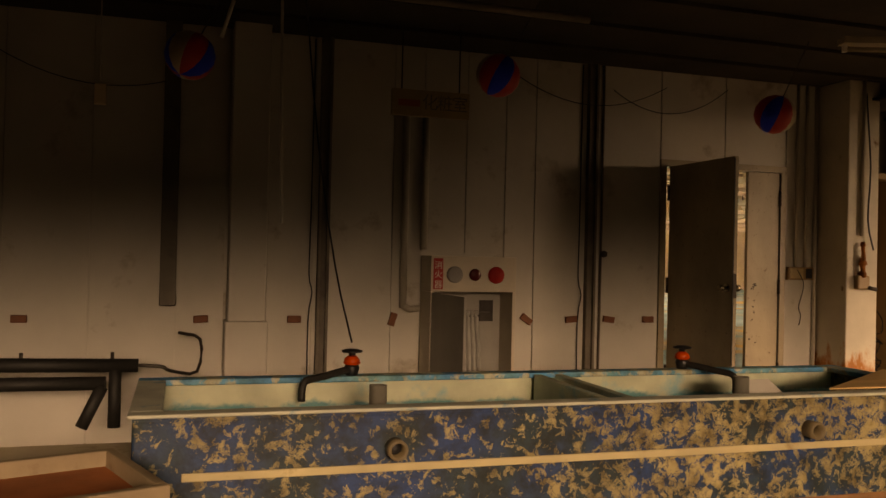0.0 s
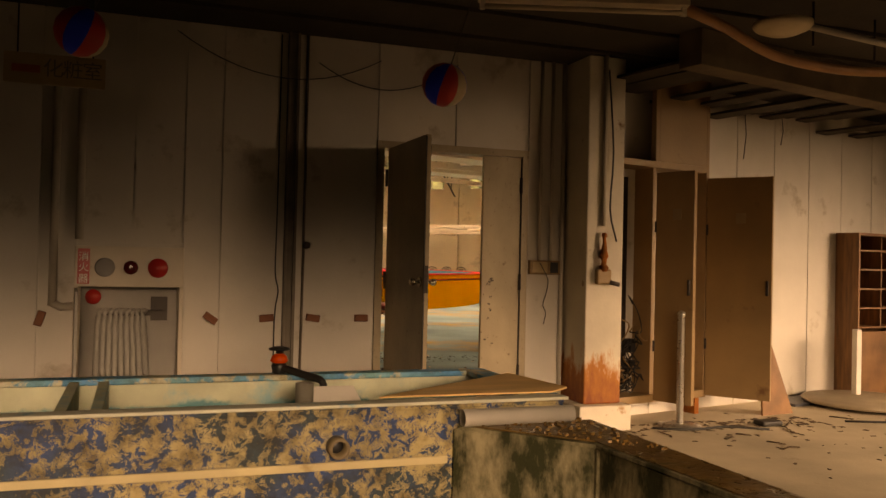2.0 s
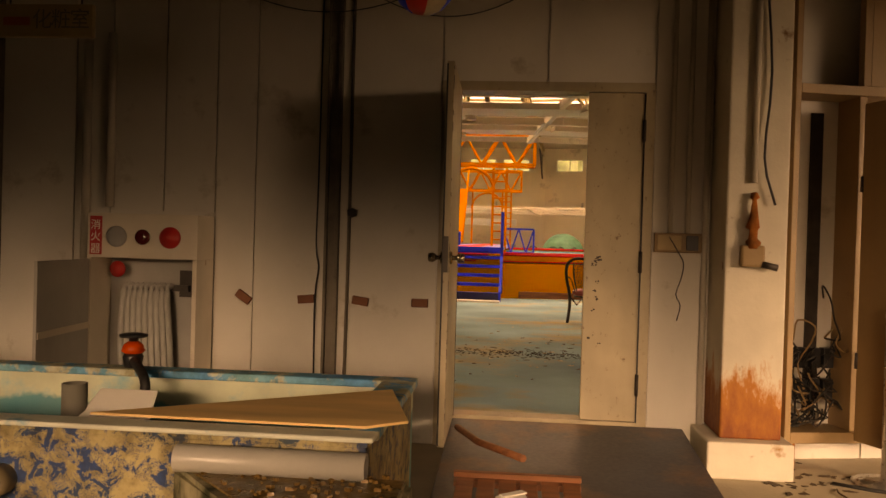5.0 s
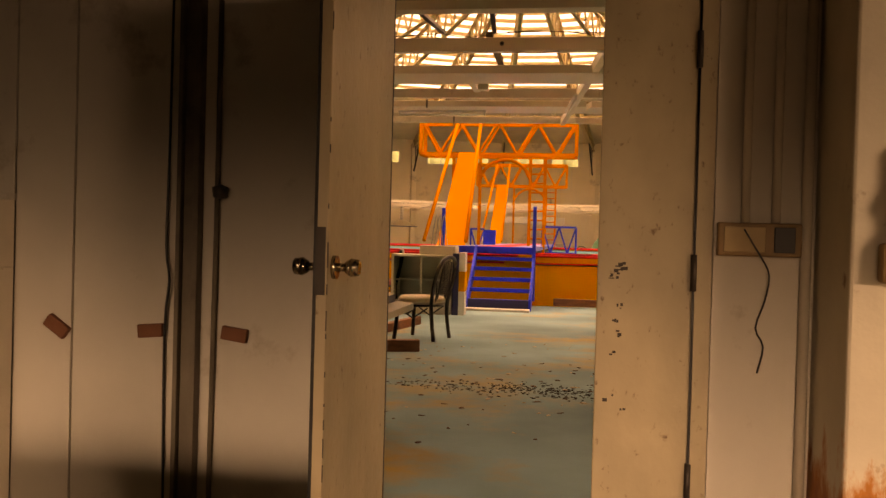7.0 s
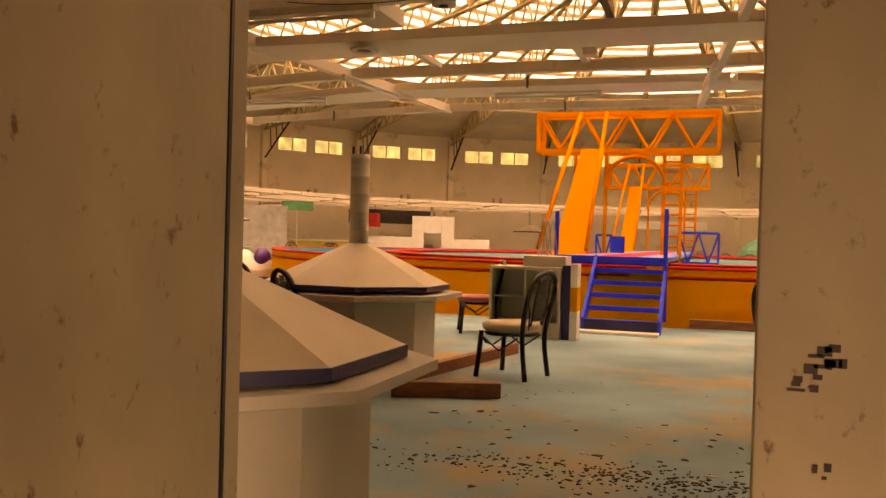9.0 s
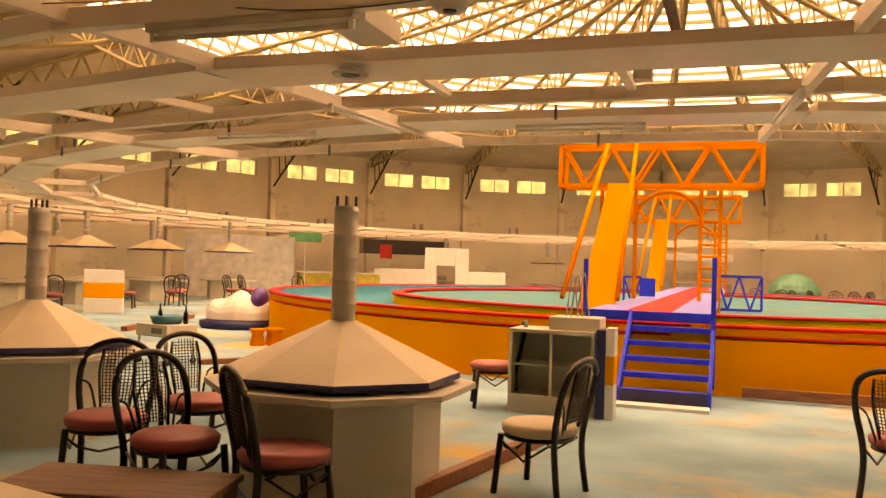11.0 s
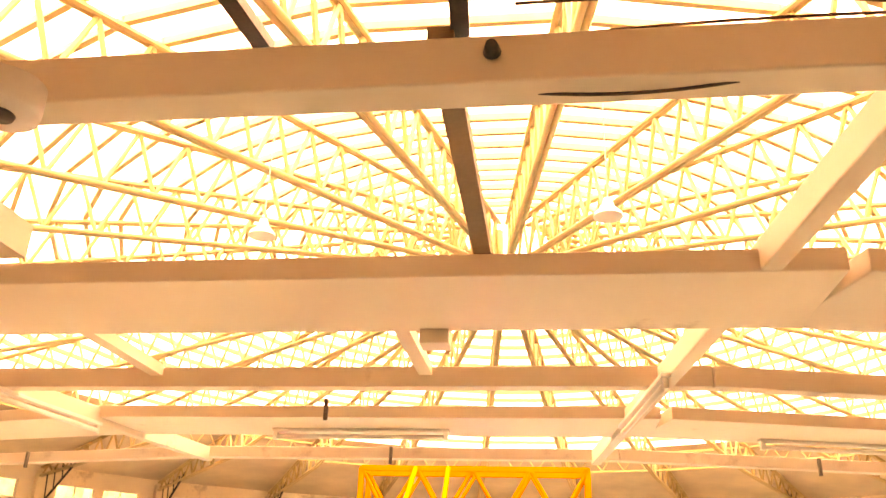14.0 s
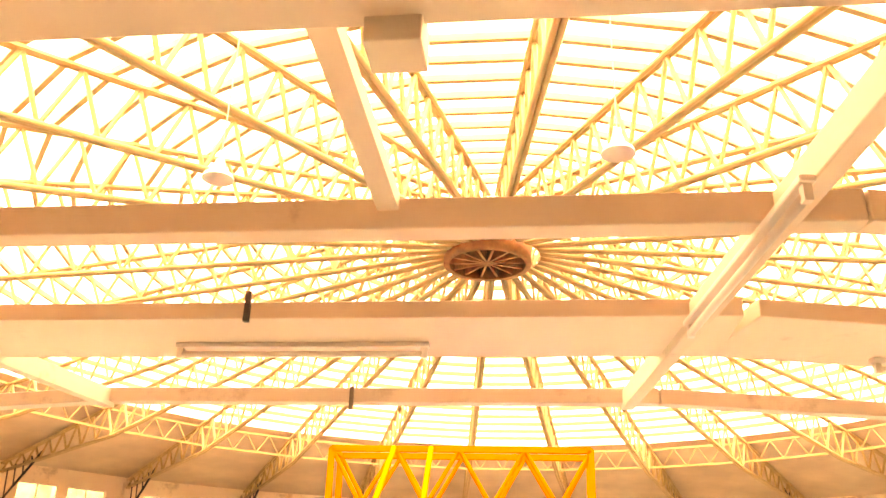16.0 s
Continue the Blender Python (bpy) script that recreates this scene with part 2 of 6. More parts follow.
def translucent(name, tint):
    m = bpy.data.materials.new(name)
    m.use_nodes = True
    nt = m.node_tree
    nt.nodes.remove(nt.nodes["Principled BSDF"])
    t = nt.nodes.new("ShaderNodeBsdfTranslucent")
    n = nt.nodes.new("ShaderNodeTexNoise")
    n.inputs["Scale"].default_value, n.inputs["Detail"].default_value = 0.6, 5
    ra = nt.nodes.new("ShaderNodeValToRGB")
    ra.color_ramp.elements[0].color = (*[c * 0.8 for c in tint], 1)
    ra.color_ramp.elements[1].color = (*tint, 1)
    nt.links.new(n.outputs[0], ra.inputs[0])
    nt.links.new(ra.outputs[0], t.inputs[0])
    nt.links.new(t.outputs[0], nt.nodes["Material Output"].inputs[0])
    return m


sky_panel = translucent("translucent_roof_sheet", (0.95, 0.92, 0.82))


def peeled(name, under, over, over2, amount, size=11.0, soft=0.025, fade=0.0, rings=False, mottle=0.6):
    """Paint worn off in patches down to an older coat."""
    m = mat(name, under, 0.55, vary=0.3, scale=2.5, bump=0.25)
    nt = m.node_tree
    bs = nt.nodes["Principled BSDF"]
    base = bs.inputs["Base Color"].links[0].from_socket
    tc = nt.nodes.new("ShaderNodeTexCoord")
    n = nt.nodes.new("ShaderNodeTexNoise")
    n.inputs["Scale"].default_value, n.inputs["Detail"].default_value, n.inputs["Roughness"].default_value, n.inputs["Distortion"].default_value = size, 10, 0.68, 0.5
    nt.links.new(tc.outputs["Object"], n.inputs[0])
    big = nt.nodes.new("ShaderNodeTexNoise")
    big.inputs["Scale"].default_value, big.inputs["Detail"].default_value = 1.1, 3
    nt.links.new(tc.outputs["Object"], big.inputs[0])
    add = nt.nodes.new("ShaderNodeMath")
    add.operation = "MULTIPLY_ADD"
    add.inputs[1].default_value = 0.25
    nt.links.new(big.outputs[0], add.inputs[0])
    nt.links.new(n.outputs[0], add.inputs[2])
    r = nt.nodes.new("ShaderNodeValToRGB")
    r.color_ramp.elements[0].position, r.color_ramp.elements[1].position = amount, amount + soft
    if rings:
        for at, v in ((-0.034, 0), (-0.03, 0.9), (-0.02, 0.9), (-0.015, 0)):
            r.color_ramp.elements.new(amount + at).color = (v, v, v, 1)
    xyz = nt.nodes.new("ShaderNodeSeparateXYZ")
    nt.links.new(tc.outputs["Object"], xyz.inputs[0])
    drift = nt.nodes.new("ShaderNodeMath")
    drift.operation = "MULTIPLY_ADD"
    drift.inputs[1].default_value = -fade
    nt.links.new(xyz.outputs[0], drift.inputs[0])
    nt.links.new(add.outputs[0], drift.inputs[2])
    nt.links.new(drift.outputs[0], r.inputs[0])
    n2 = nt.nodes.new("ShaderNodeTexNoise")
    n2.inputs["Scale"].default_value = 3.0
    nt.links.new(tc.outputs["Object"], n2.inputs[0])
    r2 = nt.nodes.new("ShaderNodeValToRGB")
    r2.color_ramp.elements[0].position, r2.color_ramp.elements[1].position = 0.4, 0.6
    r2.color_ramp.elements[0].color, r2.color_ramp.elements[1].color = (*over, 1), (*over2, 1)
    nt.links.new(n2.outputs[0], r2.inputs[0])
    mx = nt.nodes.new("ShaderNodeMix")
    mx.data_type = "RGBA"
    nt.links.new(r.outputs[0], mx.inputs[0])
    nt.links.new(base, mx.inputs[6])
    nt.links.new(r2.outputs[0], mx.inputs[7])
    fine = nt.nodes.new("ShaderNodeTexNoise")
    fine.inputs["Scale"].default_value, fine.inputs["Detail"].default_value, fine.inputs["Roughness"].default_value = 9.0, 9, 0.7
    nt.links.new(tc.outputs["Object"], fine.inputs[0])
    r3 = nt.nodes.new("ShaderNodeValToRGB")
    r3.color_ramp.elements[0].position, r3.color_ramp.elements[1].position = 0.36, 0.58
    r3.color_ramp.elements[0].color = (mottle * 0.7, mottle * 0.62, mottle * 0.5, 1)
    nt.links.new(fine.outputs[0], r3.inputs[0])
    grime = nt.nodes.new("ShaderNodeMix")
    grime.data_type, grime.blend_type = "RGBA", "MULTIPLY"
    grime.inputs[0].default_value = 1.0
    nt.links.new(mx.outputs[2], grime.inputs[6])
    nt.links.new(r3.outputs[0], grime.inputs[7])
    nt.links.new(grime.outputs[2], bs.inputs["Base Color"])
    return m


tank_blue = peeled("peeling_blue_paint", (0.40, 0.32, 0.165), (0.001, 0.042, 0.15), (0.008, 0.034, 0.05), 0.53, size=19.0, fade=0.028, soft=0.03, rings=True, mottle=0.5)


def waterline(m, colour, z, ragged):
    """Old paint left below a ragged waterline."""
    nt = m.node_tree
    bs = nt.nodes["Principled BSDF"]
    base = bs.inputs["Base Color"].links[0].from_socket
    tc = nt.nodes.new("ShaderNodeTexCoord")
    sep = nt.nodes.new("ShaderNodeSeparateXYZ")
    nt.links.new(tc.outputs["Object"], sep.inputs[0])
    n = nt.nodes.new("ShaderNodeTexNoise")
    n.inputs["Scale"].default_value, n.inputs["Detail"].default_value, n.inputs["Roughness"].default_value = 5.0, 8, 0.65
    nt.links.new(tc.outputs["Object"], n.inputs[0])
    add = nt.nodes.new("ShaderNodeMath")
    add.operation = "MULTIPLY_ADD"
    add.inputs[1].default_value = ragged
    nt.links.new(n.outputs[0], add.inputs[0])
    nt.links.new(sep.outputs[2], add.inputs[2])
    fall = nt.nodes.new("ShaderNodeMapRange")
    fall.inputs[1].default_value, fall.inputs[2].default_value, fall.inputs[3].default_value, fall.inputs[4].default_value = z + ragged * 0.5 - 0.012, z + ragged * 0.5 + 0.012, 0.9, 0.0
    nt.links.new(add.outputs[0], fall.inputs[0])
    mx = nt.nodes.new("ShaderNodeMix")
    mx.data_type = "RGBA"
    nt.links.new(fall.outputs[0], mx.inputs[0])
    nt.links.new(base, mx.inputs[6])
    mx.inputs[7].default_value = (*colour, 1)
    nt.links.new(mx.outputs[2], bs.inputs["Base Color"])
    return m


tank_in = waterline(mat("faded_tank_lining", (0.58, 0.62, 0.46), 0.55, vary=0.25, scale=4, dirt=(0.22, 0.48, 0.52), dirt_amount=0.3, dirt_scale=3), (0.03, 0.30, 0.34), 0.42, 0.16)
rim_white = mat("worn_white_rim", (0.62, 0.64, 0.54), 0.5, vary=0.2, scale=6, dirt=(0.10, 0.34, 0.46), dirt_amount=0.1, dirt_scale=8)
tank_rim = peeled("worn_light_blue_rim", (0.58, 0.60, 0.46), (0.02, 0.30, 0.58), (0.14, 0.48, 0.58), 0.57, size=7.0, soft=0.06, mottle=0.85)


# ---- structure: ground ----
bm = B()
lathe(bm, [(0, -0.5), (60, -0.5), (400, -0.5), (3000, -0.5)], 48, (CX, CY))
tagged(part("ground", bm, grass_m), "rough grass and soil round the building", "ground", kind="structure")

# ---- structure: hall floor, walls, roof ----
bm = B()
lathe(bm, [(0, 0.0), (R / math.cos(STEP / 2) - 0.02, 0.0), (R / math.cos(STEP / 2) - 0.02, -0.45)], N, (CX, CY), False, phase=0.5 + N * 0.75)
tagged(part("floor_hall", bm, hall_floor_m), "worn pale blue carpet stained yellow and brown", "floor", kind="structure")

WALL_TOP, ROOF_HUB, R_IN = 7.0, 11.6, 17.4
HALF = R * math.tan(STEP / 2)


def roof_z(r):
    return WALL_TOP + (R - r) * (ROOF_HUB - WALL_TOP) / (R - 1.2)


def wall_bay(name, m, z0=0.0):
    """One outer wall between two columns with a pair of clerestory windows."""
    w = thing(name, "cream painted hall wall with two high windows", "wall", m, kind="structure")
    t0, t1, wz0, wz1 = -R, -R - 0.2, 5.75, 6.55
    xs = (-1.95, -0.2, 0.2, 1.95)
    for nm, b in (("lower_wall", (-HALF, t1, z0, HALF, t0, wz0)), ("upper_wall", (-HALF, t1, wz1, HALF, t0, WALL_TOP + 0.3)), ("pier", (-HALF, t1, wz0, xs[0], t0, wz1)), ("pier", (xs[1], t1, wz0, xs[2], t0, wz1)), ("pier", (xs[3], t1, wz0, HALF, t0, wz1))):
        bm = B()
        box(bm, *b)
        part(nm, bm, hall_wall_m, w)
    bm = B()
    box(bm, -HALF - 0.15, -R + 0.0, z0, -HALF + 0.15, -R + 0.25, WALL_TOP)
    part("column", bm, hall_wall_m, w)
    for a, b in ((xs[0], xs[1]), (xs[2], xs[3])):
        bm = B()
        for p in ((a, wz0, b, wz0 + 0.05), (a, wz1 - 0.05, b, wz1), (a, wz0, a + 0.05, wz1), (b - 0.05, wz0, b, wz1), ((a + b) / 2 - 0.025, wz0, (a + b) / 2 + 0.025, wz1)):
            box(bm, p[0], -R - 0.12, p[1], p[2], -R - 0.05, p[3])
        fr = part("window_frame", bm, white_plain, w)
        bm = B()
        box(bm, a + 0.04, -R - 0.09, wz0 + 0.04, b - 0.04, -R - 0.083, wz1 - 0.04)
        part("pane", bm, window_glass, w).visible_shadow = False
    bm = B()
    box(bm, -HALF, -R, 3.3, HALF, -R + 0.05, 3.42)
    part("rail", bm, conduit, w)
    return w


first = wall_bay("wall_bay", bay(2))
for k in range(3, N - 1):
    copy_thing(first, bay(k))

# roof: opaque outer ring, translucent middle
bm = B()
rc = 1 / math.cos(STEP / 2)
lathe(bm, [(R_IN * rc, roof_z(R_IN) + 0.25), ((R + 0.8) * rc, roof_z(R + 0.8) + 0.25), ((R + 0.8) * rc, roof_z(R + 0.8) + 0.4), (R_IN * rc, roof_z(R_IN) + 0.4)], N, (CX, CY), False, phase=0.5 + N * 0.75)
tagged(part("ceiling_hall", bm, roof_board), "brownish roof boards sloping up from the outer wall", "ceiling", kind="structure")
bm = B()
lathe(bm, [(0.0, roof_z(0) + 0.45), (R_IN * rc, roof_z(R_IN) + 0.35)], N, (CX, CY), False, phase=0.5 + N * 0.75)
tagged(part("skylight", bm, sky_panel), "bright translucent roof sheets over the hall", "skylight", kind="structure")


def roof_truss(m):
    """A radial lattice girder with two lower chords and one upper."""
    t = thing("roof_truss", "pale painted steel lattice truss under the roof", "roof truss", m, "radial roof trusses")
    web = B()
    r0, r1, n = 1.2, R - 0.1, 24
    h = 1.1
    f = lambda r: roof_z(r) - 0.25 - (h - 0.25) * min(1, (r1 - r) / 8)
    for s in (-0.05, 0.05):
        top, low = B(), B()
        cyl(top, (s, -r1, roof_z(r1) + 0.1), (s, -r0, roof_z(r0) + 0.1), 0.055, seg=6)
        tube(low, [(s, -r1, f(r1)), (s, -r1 + 8, f(r1 - 8)), (s, -r0, f(r0))], 0.055, 6)
        part("upper_chord", top, truss_m, t)
        part("lower_chord", low, truss_m, t)
    for i in range(n):
        ra, rb = r1 + (r0 - r1) * i / n, r1 + (r0 - r1) * (i + 1) / n
        rm = (ra + rb) / 2
        cyl(web, (0, -ra, f(ra)), (0, -rm, roof_z(rm) + 0.1), 0.046, seg=5, cap=False)
        cyl(web, (0, -rm, roof_z(rm) + 0.1), (0, -rb, f(rb)), 0.046, seg=5, cap=False)
    part("lattice", web, truss_m, t)
    brace = B()
    cyl(brace, (0, -R + 0.2, 5.3), (0, -R + 3.2, roof_z(R - 3.2) - 0.3), 0.05, seg=6)
    for i in range(1, 5):
        a = i / 5
        rods = B()
        cyl(rods, (0, -R + 0.2 + 3 * a, 5.3 + a * (roof_z(R - 3.2) - 5.6)), (0, -R + 0.2 + 3 * a - 0.15, roof_z(R - 3 * a) - 0.25), 0.03, seg=4)
        part("strut", rods, dark_metal, t)
    part("brace", brace, dark_metal, t)
    return t


first = roof_truss(bay(0.5))
for k in range(1, N):
    copy_thing(first, bay(k + 0.5))

bm = B()
for k in range(N):
    m = bay(k)
    for i in range(20):
        r = 2.0 + i * 0.75
        w = r * math.tan(STEP / 2)
        box(bm, -w, -r - 0.05, roof_z(r) + 0.16, w, -r + 0.05, roof_z(r) + 0.3, m)
tagged(part("roof_purlin", bm, truss_m), "thin purlins under the translucent sheets", "purlins", kind="stuff")
hub_m = mat("rusty_brown_steel", (0.30, 0.13, 0.06), 0.7, vary=0.4, scale=4, bump=0.2)
hub = thing("roof_hub", "rusty brown steel drum at the crown of the roof", "roof hub", Matrix.Translation((CX - 0.2, CY, 0)), kind="structure")
for nm, prof in (("ring", [(1.0, 10.25), (1.15, 10.25), (1.15, 10.7), (1.0, 10.7), (1.0, 10.25)]), ("plate", [(0, 10.72), (1.1, 10.72), (1.1, 10.78), (0, 10.78)]), ("mast", [(0, 10.3), (0.14, 10.3), (0.14, 12.0), (0, 12.0)])):
    bm = B()
    lathe(bm, prof, 28)
    part(nm, bm, hub_m, hub)
for q in range(14):
    bm = B()
    box(bm, 0.14, -0.03, 10.3, 1.0, 0.03, 10.66, Matrix.Rotation(q * math.pi / 7, 4, "Z"))
    part("fin", bm, hub_m, hub)


def ring_truss(m):
    """A lattice girder from one radial truss to the next, at the edge of the skylight."""
    t = thing("ring_truss", "pale painted lattice girder round the skylight", "roof truss", m, "ring trusses")
    r = R_IN + 0.15
    w, z0, z1 = r * math.tan(STEP / 2), roof_z(r) - 0.62, roof_z(r) + 0.12
    for z in (z0, z1):
        bm = B()
        box(bm, -w, -r - 0.04, z - 0.04, w, -r + 0.04, z + 0.04)
        part("chord", bm, truss_m, t)
    n = 8
    for i in range(n):
        xa, xb = -w + 2 * w * i / n, -w + 2 * w * (i + 1) / n
        bm = B()
        cyl(bm, (xa, -r, z0 if i % 2 else z1), (xb, -r, z1 if i % 2 else z0), 0.025, seg=5, cap=False)
        part("diagonal", bm, truss_m, t)
    return t


first = ring_truss(bay(0))
for k in range(1, N):
    copy_thing(first, bay(k))

# unseen low ceiling strip, entrance wall to first ring beam, added to shade the floor
for k in range(-4, 5):
    bm = B()
    h0, h1 = 22.2 * math.tan(STEP / 2), (R - 0.02) * math.tan(STEP / 2)
    v = [bm.verts.new(q) for q in ((-h1, -R + 0.02, 2.93), (h1, -R + 0.02, 2.93), (h0, -22.2, 2.93), (-h0, -22.2, 2.93), (-h1, -R + 0.02, 2.98), (h1, -R + 0.02, 2.98), (h0, -22.2, 2.98), (-h0, -22.2, 2.98))]
    for f in ((0, 3, 2, 1), (4, 5, 6, 7), (0, 1, 5, 4), (1, 2, 6, 5), (2, 3, 7, 6), (3, 0, 4, 7)):
        bm.faces.new([v[i] for i in f])
    tagged(part("entrance_shade_ceiling", bm, roof_board, m=bay(k)), "unseen low ceiling boards added to shade the entrance floor", "ceiling", kind="structure")

# ring grid of beams at low level
BEAMS = ((22.12, 0.14, 2.84, 2.98), (20.85, 0.1, 2.82, 2.94), (19.385, 0.61, 2.86, 2.945), (17.99, 0.1, 2.89, 3.0), (16.72, 0.6, 2.94, 3.02), (15.41, 0.1, 2.94, 3.03))


def beam_bay(m):
    t = thing("beam_bay", "white painted low beams between two columns", "ceiling beam", m, "ring of low beams")
    for r, w, z0, z1 in BEAMS:
        bm = B()
        h = r * math.tan(STEP / 2)
        box(bm, -h, -r - w / 2, z0, h, -r + w / 2, z1, bevel=0.006)
        part("ring_beam", bm, beam_white, t)
    for x, r0, r1 in ((-0.95, 19.1, 18.05), (0.55, 19.1, 18.05)):
        bm = B()
        box(bm, x - 0.035, -r0, 2.95, x + 0.035, -r1, 3.01)
        part("joist", bm, beam_white, t)
    for x, r, z in ((-0.25, 17.04, 2.99), (-0.1, 15.48, 2.96)):
        bm = B()
        box(bm, x - 0.012, -r - 0.012, z - 0.07, x + 0.012, -r + 0.012, z + 0.07)
        part("bracket", bm, dark_pipe, t)
    return t


first = beam_bay(bay(0))
for k in range(1, N):
    copy_thing(first, bay(k))


def radial_beam(x0, y0, x1, y1):
    bm = B()
    d = Vector((x1 - x0, y1 - y0, 0))
    m = Matrix.Translation((x0, y0, 0)) @ Matrix.Rotation(math.atan2(d.y, d.x) - math.pi / 2, 4, "Z")
    box(bm, -0.036, 0, 2.81, 0.036, d.length, 2.92, m @ Matrix.Rotation(radians(0.62), 4, "X"), bevel=0.006)
    return tagged(part("radial_beam", bm, beam_white), "white painted radial beam crossing the ring beams", "ceiling beam", "radial low beams")


radial_beam(5.70, 7.05, 4.85, 16.5)
radial_beam(0.62, 7.05, 1.62, 16.5)
for k in range(2, N - 1):
    v0, v1 = bay(k + 0.5) @ Vector((0, -24.9, 0)), bay(k + 0.5) @ Vector((0, -15.36, 0))
    radial_beam(v0.x, v0.y, v1.x, v1.y)

# ---- structure: the wall with the door, and the store room ----
DX0, DX1, DZ = 4.27, 5.535, 2.15


def wall_with_opening(name, x0, x1, y0, y1, z0, z1, ox0, ox1, oz0, oz1, m=None):
    bm = B()
    box(bm, x0, y0, z0, ox0, y1, z1)
    box(bm, ox1, y0, z0, x1, y1, z1)
    box(bm, ox0, y0, oz1, ox1, y1, z1)
    if oz0 > z0:
        box(bm, ox0, y0, z0, ox1, y1, oz0)
    return bm


bm = wall_with_opening("n", -2.9, 6.12, WALL_Y, WALL_Y + 0.12, -0.45, 7.3, DX0 - 0.05, DX1 + 0.05, -0.03, DZ + 0.05)
wall_n = tagged(part("wall_north", bm, panel_white), "off-white panelled wall with dark seams and stains", "wall", kind="structure")
bm = B()
box(bm, 0, -0.0, -0.45, 9, 0.12, 7.3)
wing = tagged(part("wall_wing", bm, panel_white, m=Matrix.Translation((6.12, WALL_Y, 0)) @ Matrix.Rotation(STEP, 4, "Z")), "off-white panelled wall turning away", "wall", kind="structure")
bm = B()
box(bm, -7.2, WALL_Y, -0.45, -2.9, WALL_Y + 0.12, 7.3)
tagged(part("wall_end", bm, panel_white), "off-white panelled wall closing the store", "wall", kind="structure")
# backdrop of trees behind the high windows
bm = B()
for k in range(140):
    a = 2 * math.pi * k / 140
    lathe(bm, [(0, -0.5), (2.4, 1.5), (2.9, 5), (1.8, 9 + 2.5 * random.random()), (0, 12 + 3 * random.random())], 7, (CX + 40 * math.cos(a), CY + 40 * math.sin(a)))
tagged(part("backdrop", bm, leaf_m), "green trees outside the high windows", "trees", kind="stuff")

bm = B()
box(bm, -7, -7, -0.45, 14, WALL_Y, FLOOR_A)
box(bm, 6.1, WALL_Y, -0.45, 14, WALL_Y + 2.2, FLOOR_A)
floor_a = tagged(part("floor_store", bm, concrete), "pale dirty concrete floor with debris", "floor", kind="structure")
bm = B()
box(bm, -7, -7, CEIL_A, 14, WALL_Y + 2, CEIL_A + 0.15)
tagged(part("ceiling_store", bm, dark_ceiling), "dark ceiling boards of the store", "ceiling", kind="structure")
# unseen closing walls, added dark, with openings set to shape the light
bm = wall_with_opening("s", -7, 14, -3.7, -3.5, -0.45, 3.2, -3.1, 10.1, 1.2, 2.4)
tagged(part("wall_south", bm, low_bounce_wall), "unseen rear wall, dark to cut bounced light, with a wide opening", "wall", kind="structure")
bm = B()
box(bm, -7.2, -7.2, -0.45, -7, WALL_Y, 3.2)
tagged(part("wall_west", bm, low_bounce_wall), "unseen side wall, dark to cut bounced light", "wall", kind="structure")
bm = B()
box(bm, 14, -7.2, -0.45, 14.2, -1.7, 3.2)
box(bm, 14, 4.7, -0.45, 14.2, 9.5, 3.2)
box(bm, 14, -1.7, 2.95, 14.2, 4.7, 3.2)
box(bm, 14, -1.7, -0.45, 14.2, 4.7, 1.4)
tagged(part("wall_east", bm, low_bounce_wall), "unseen side wall, dark to cut bounced light", "wall", kind="structure")
# added narrow beams standing for daylight through the assumed openings
area("opening_light", (3.5, -3.4, 1.85), (3.6, 1.6, 0.5), 13.0, 1.0, 25, (0.90, 0.95, 0.92), 25)
area("side_opening_light", (13.9, 1.5, 2.2), (10.5, 4.9, 0.8), 6.0, 1.4, 25, (0.90, 0.95, 0.92), 40)

# ---- panels of the store-room walls ----
WY = WALL_Y - 0.02


def wall_panel(x0, x1, z0, z1, parent, m=None):
    bm = B()
    box(bm, x0 + 0.006, -0.02, z0, x1 - 0.006, 0.0, z1)
    return part("panel", bm, panel_white, parent, m=m)


at_wall = Matrix.Translation((0, WALL_Y, 0))
seams = [-2.9, -2.5, -1.87, -1.24, -0.64, -0.02, 0.34]
for a, b in zip(seams, seams[1:]):
    wall_panel(a, b, FLOOR_A, CEIL_A, wall_n, at_wall)
for a, b in ((0.66, 1.02), (1.02, 1.68)):
    wall_panel(a, b, FLOOR_A, CEIL_A, wall_n, at_wall)
wall_panel(1.68, 1.94, FLOOR_A, CEIL_A, wall_n, at_wall)
wall_panel(1.94, 2.32, 1.30, CEIL_A, wall_n, at_wall)
wall_panel(2.32, 2.68, 1.30, CEIL_A, wall_n, at_wall)
wall_panel(2.68, 2.96, FLOOR_A, CEIL_A, wall_n, at_wall)
wall_panel(2.96, 3.60, FLOOR_A, CEIL_A, wall_n, at_wall)
wall_panel(3.60, DX0 - 0.06, FLOOR_A, CEIL_A, wall_n, at_wall)
wall_panel(DX0 - 0.06, 4.9, DZ + 0.06, CEIL_A, wall_n, at_wall)
wall_panel(4.9, DX1 + 0.06, DZ + 0.06, CEIL_A, wall_n, at_wall)
wall_panel(DX1 + 0.06, 5.95, FLOOR_A, CEIL_A, wall_n, at_wall)
for i in range(9):
    wall_panel(0.3 + i * 0.62, 0.3 + (i + 1) * 0.62, FLOOR_A, CEIL_A, wing)

# door lining
bm = B()
box(bm, DX0 - 0.06, WALL_Y - 0.035, FLOOR_A, DX0, WALL_Y + 0.14, DZ + 0.06)
box(bm, DX1, WALL_Y - 0.035, FLOOR_A, DX1 + 0.06, WALL_Y + 0.14, DZ + 0.06)
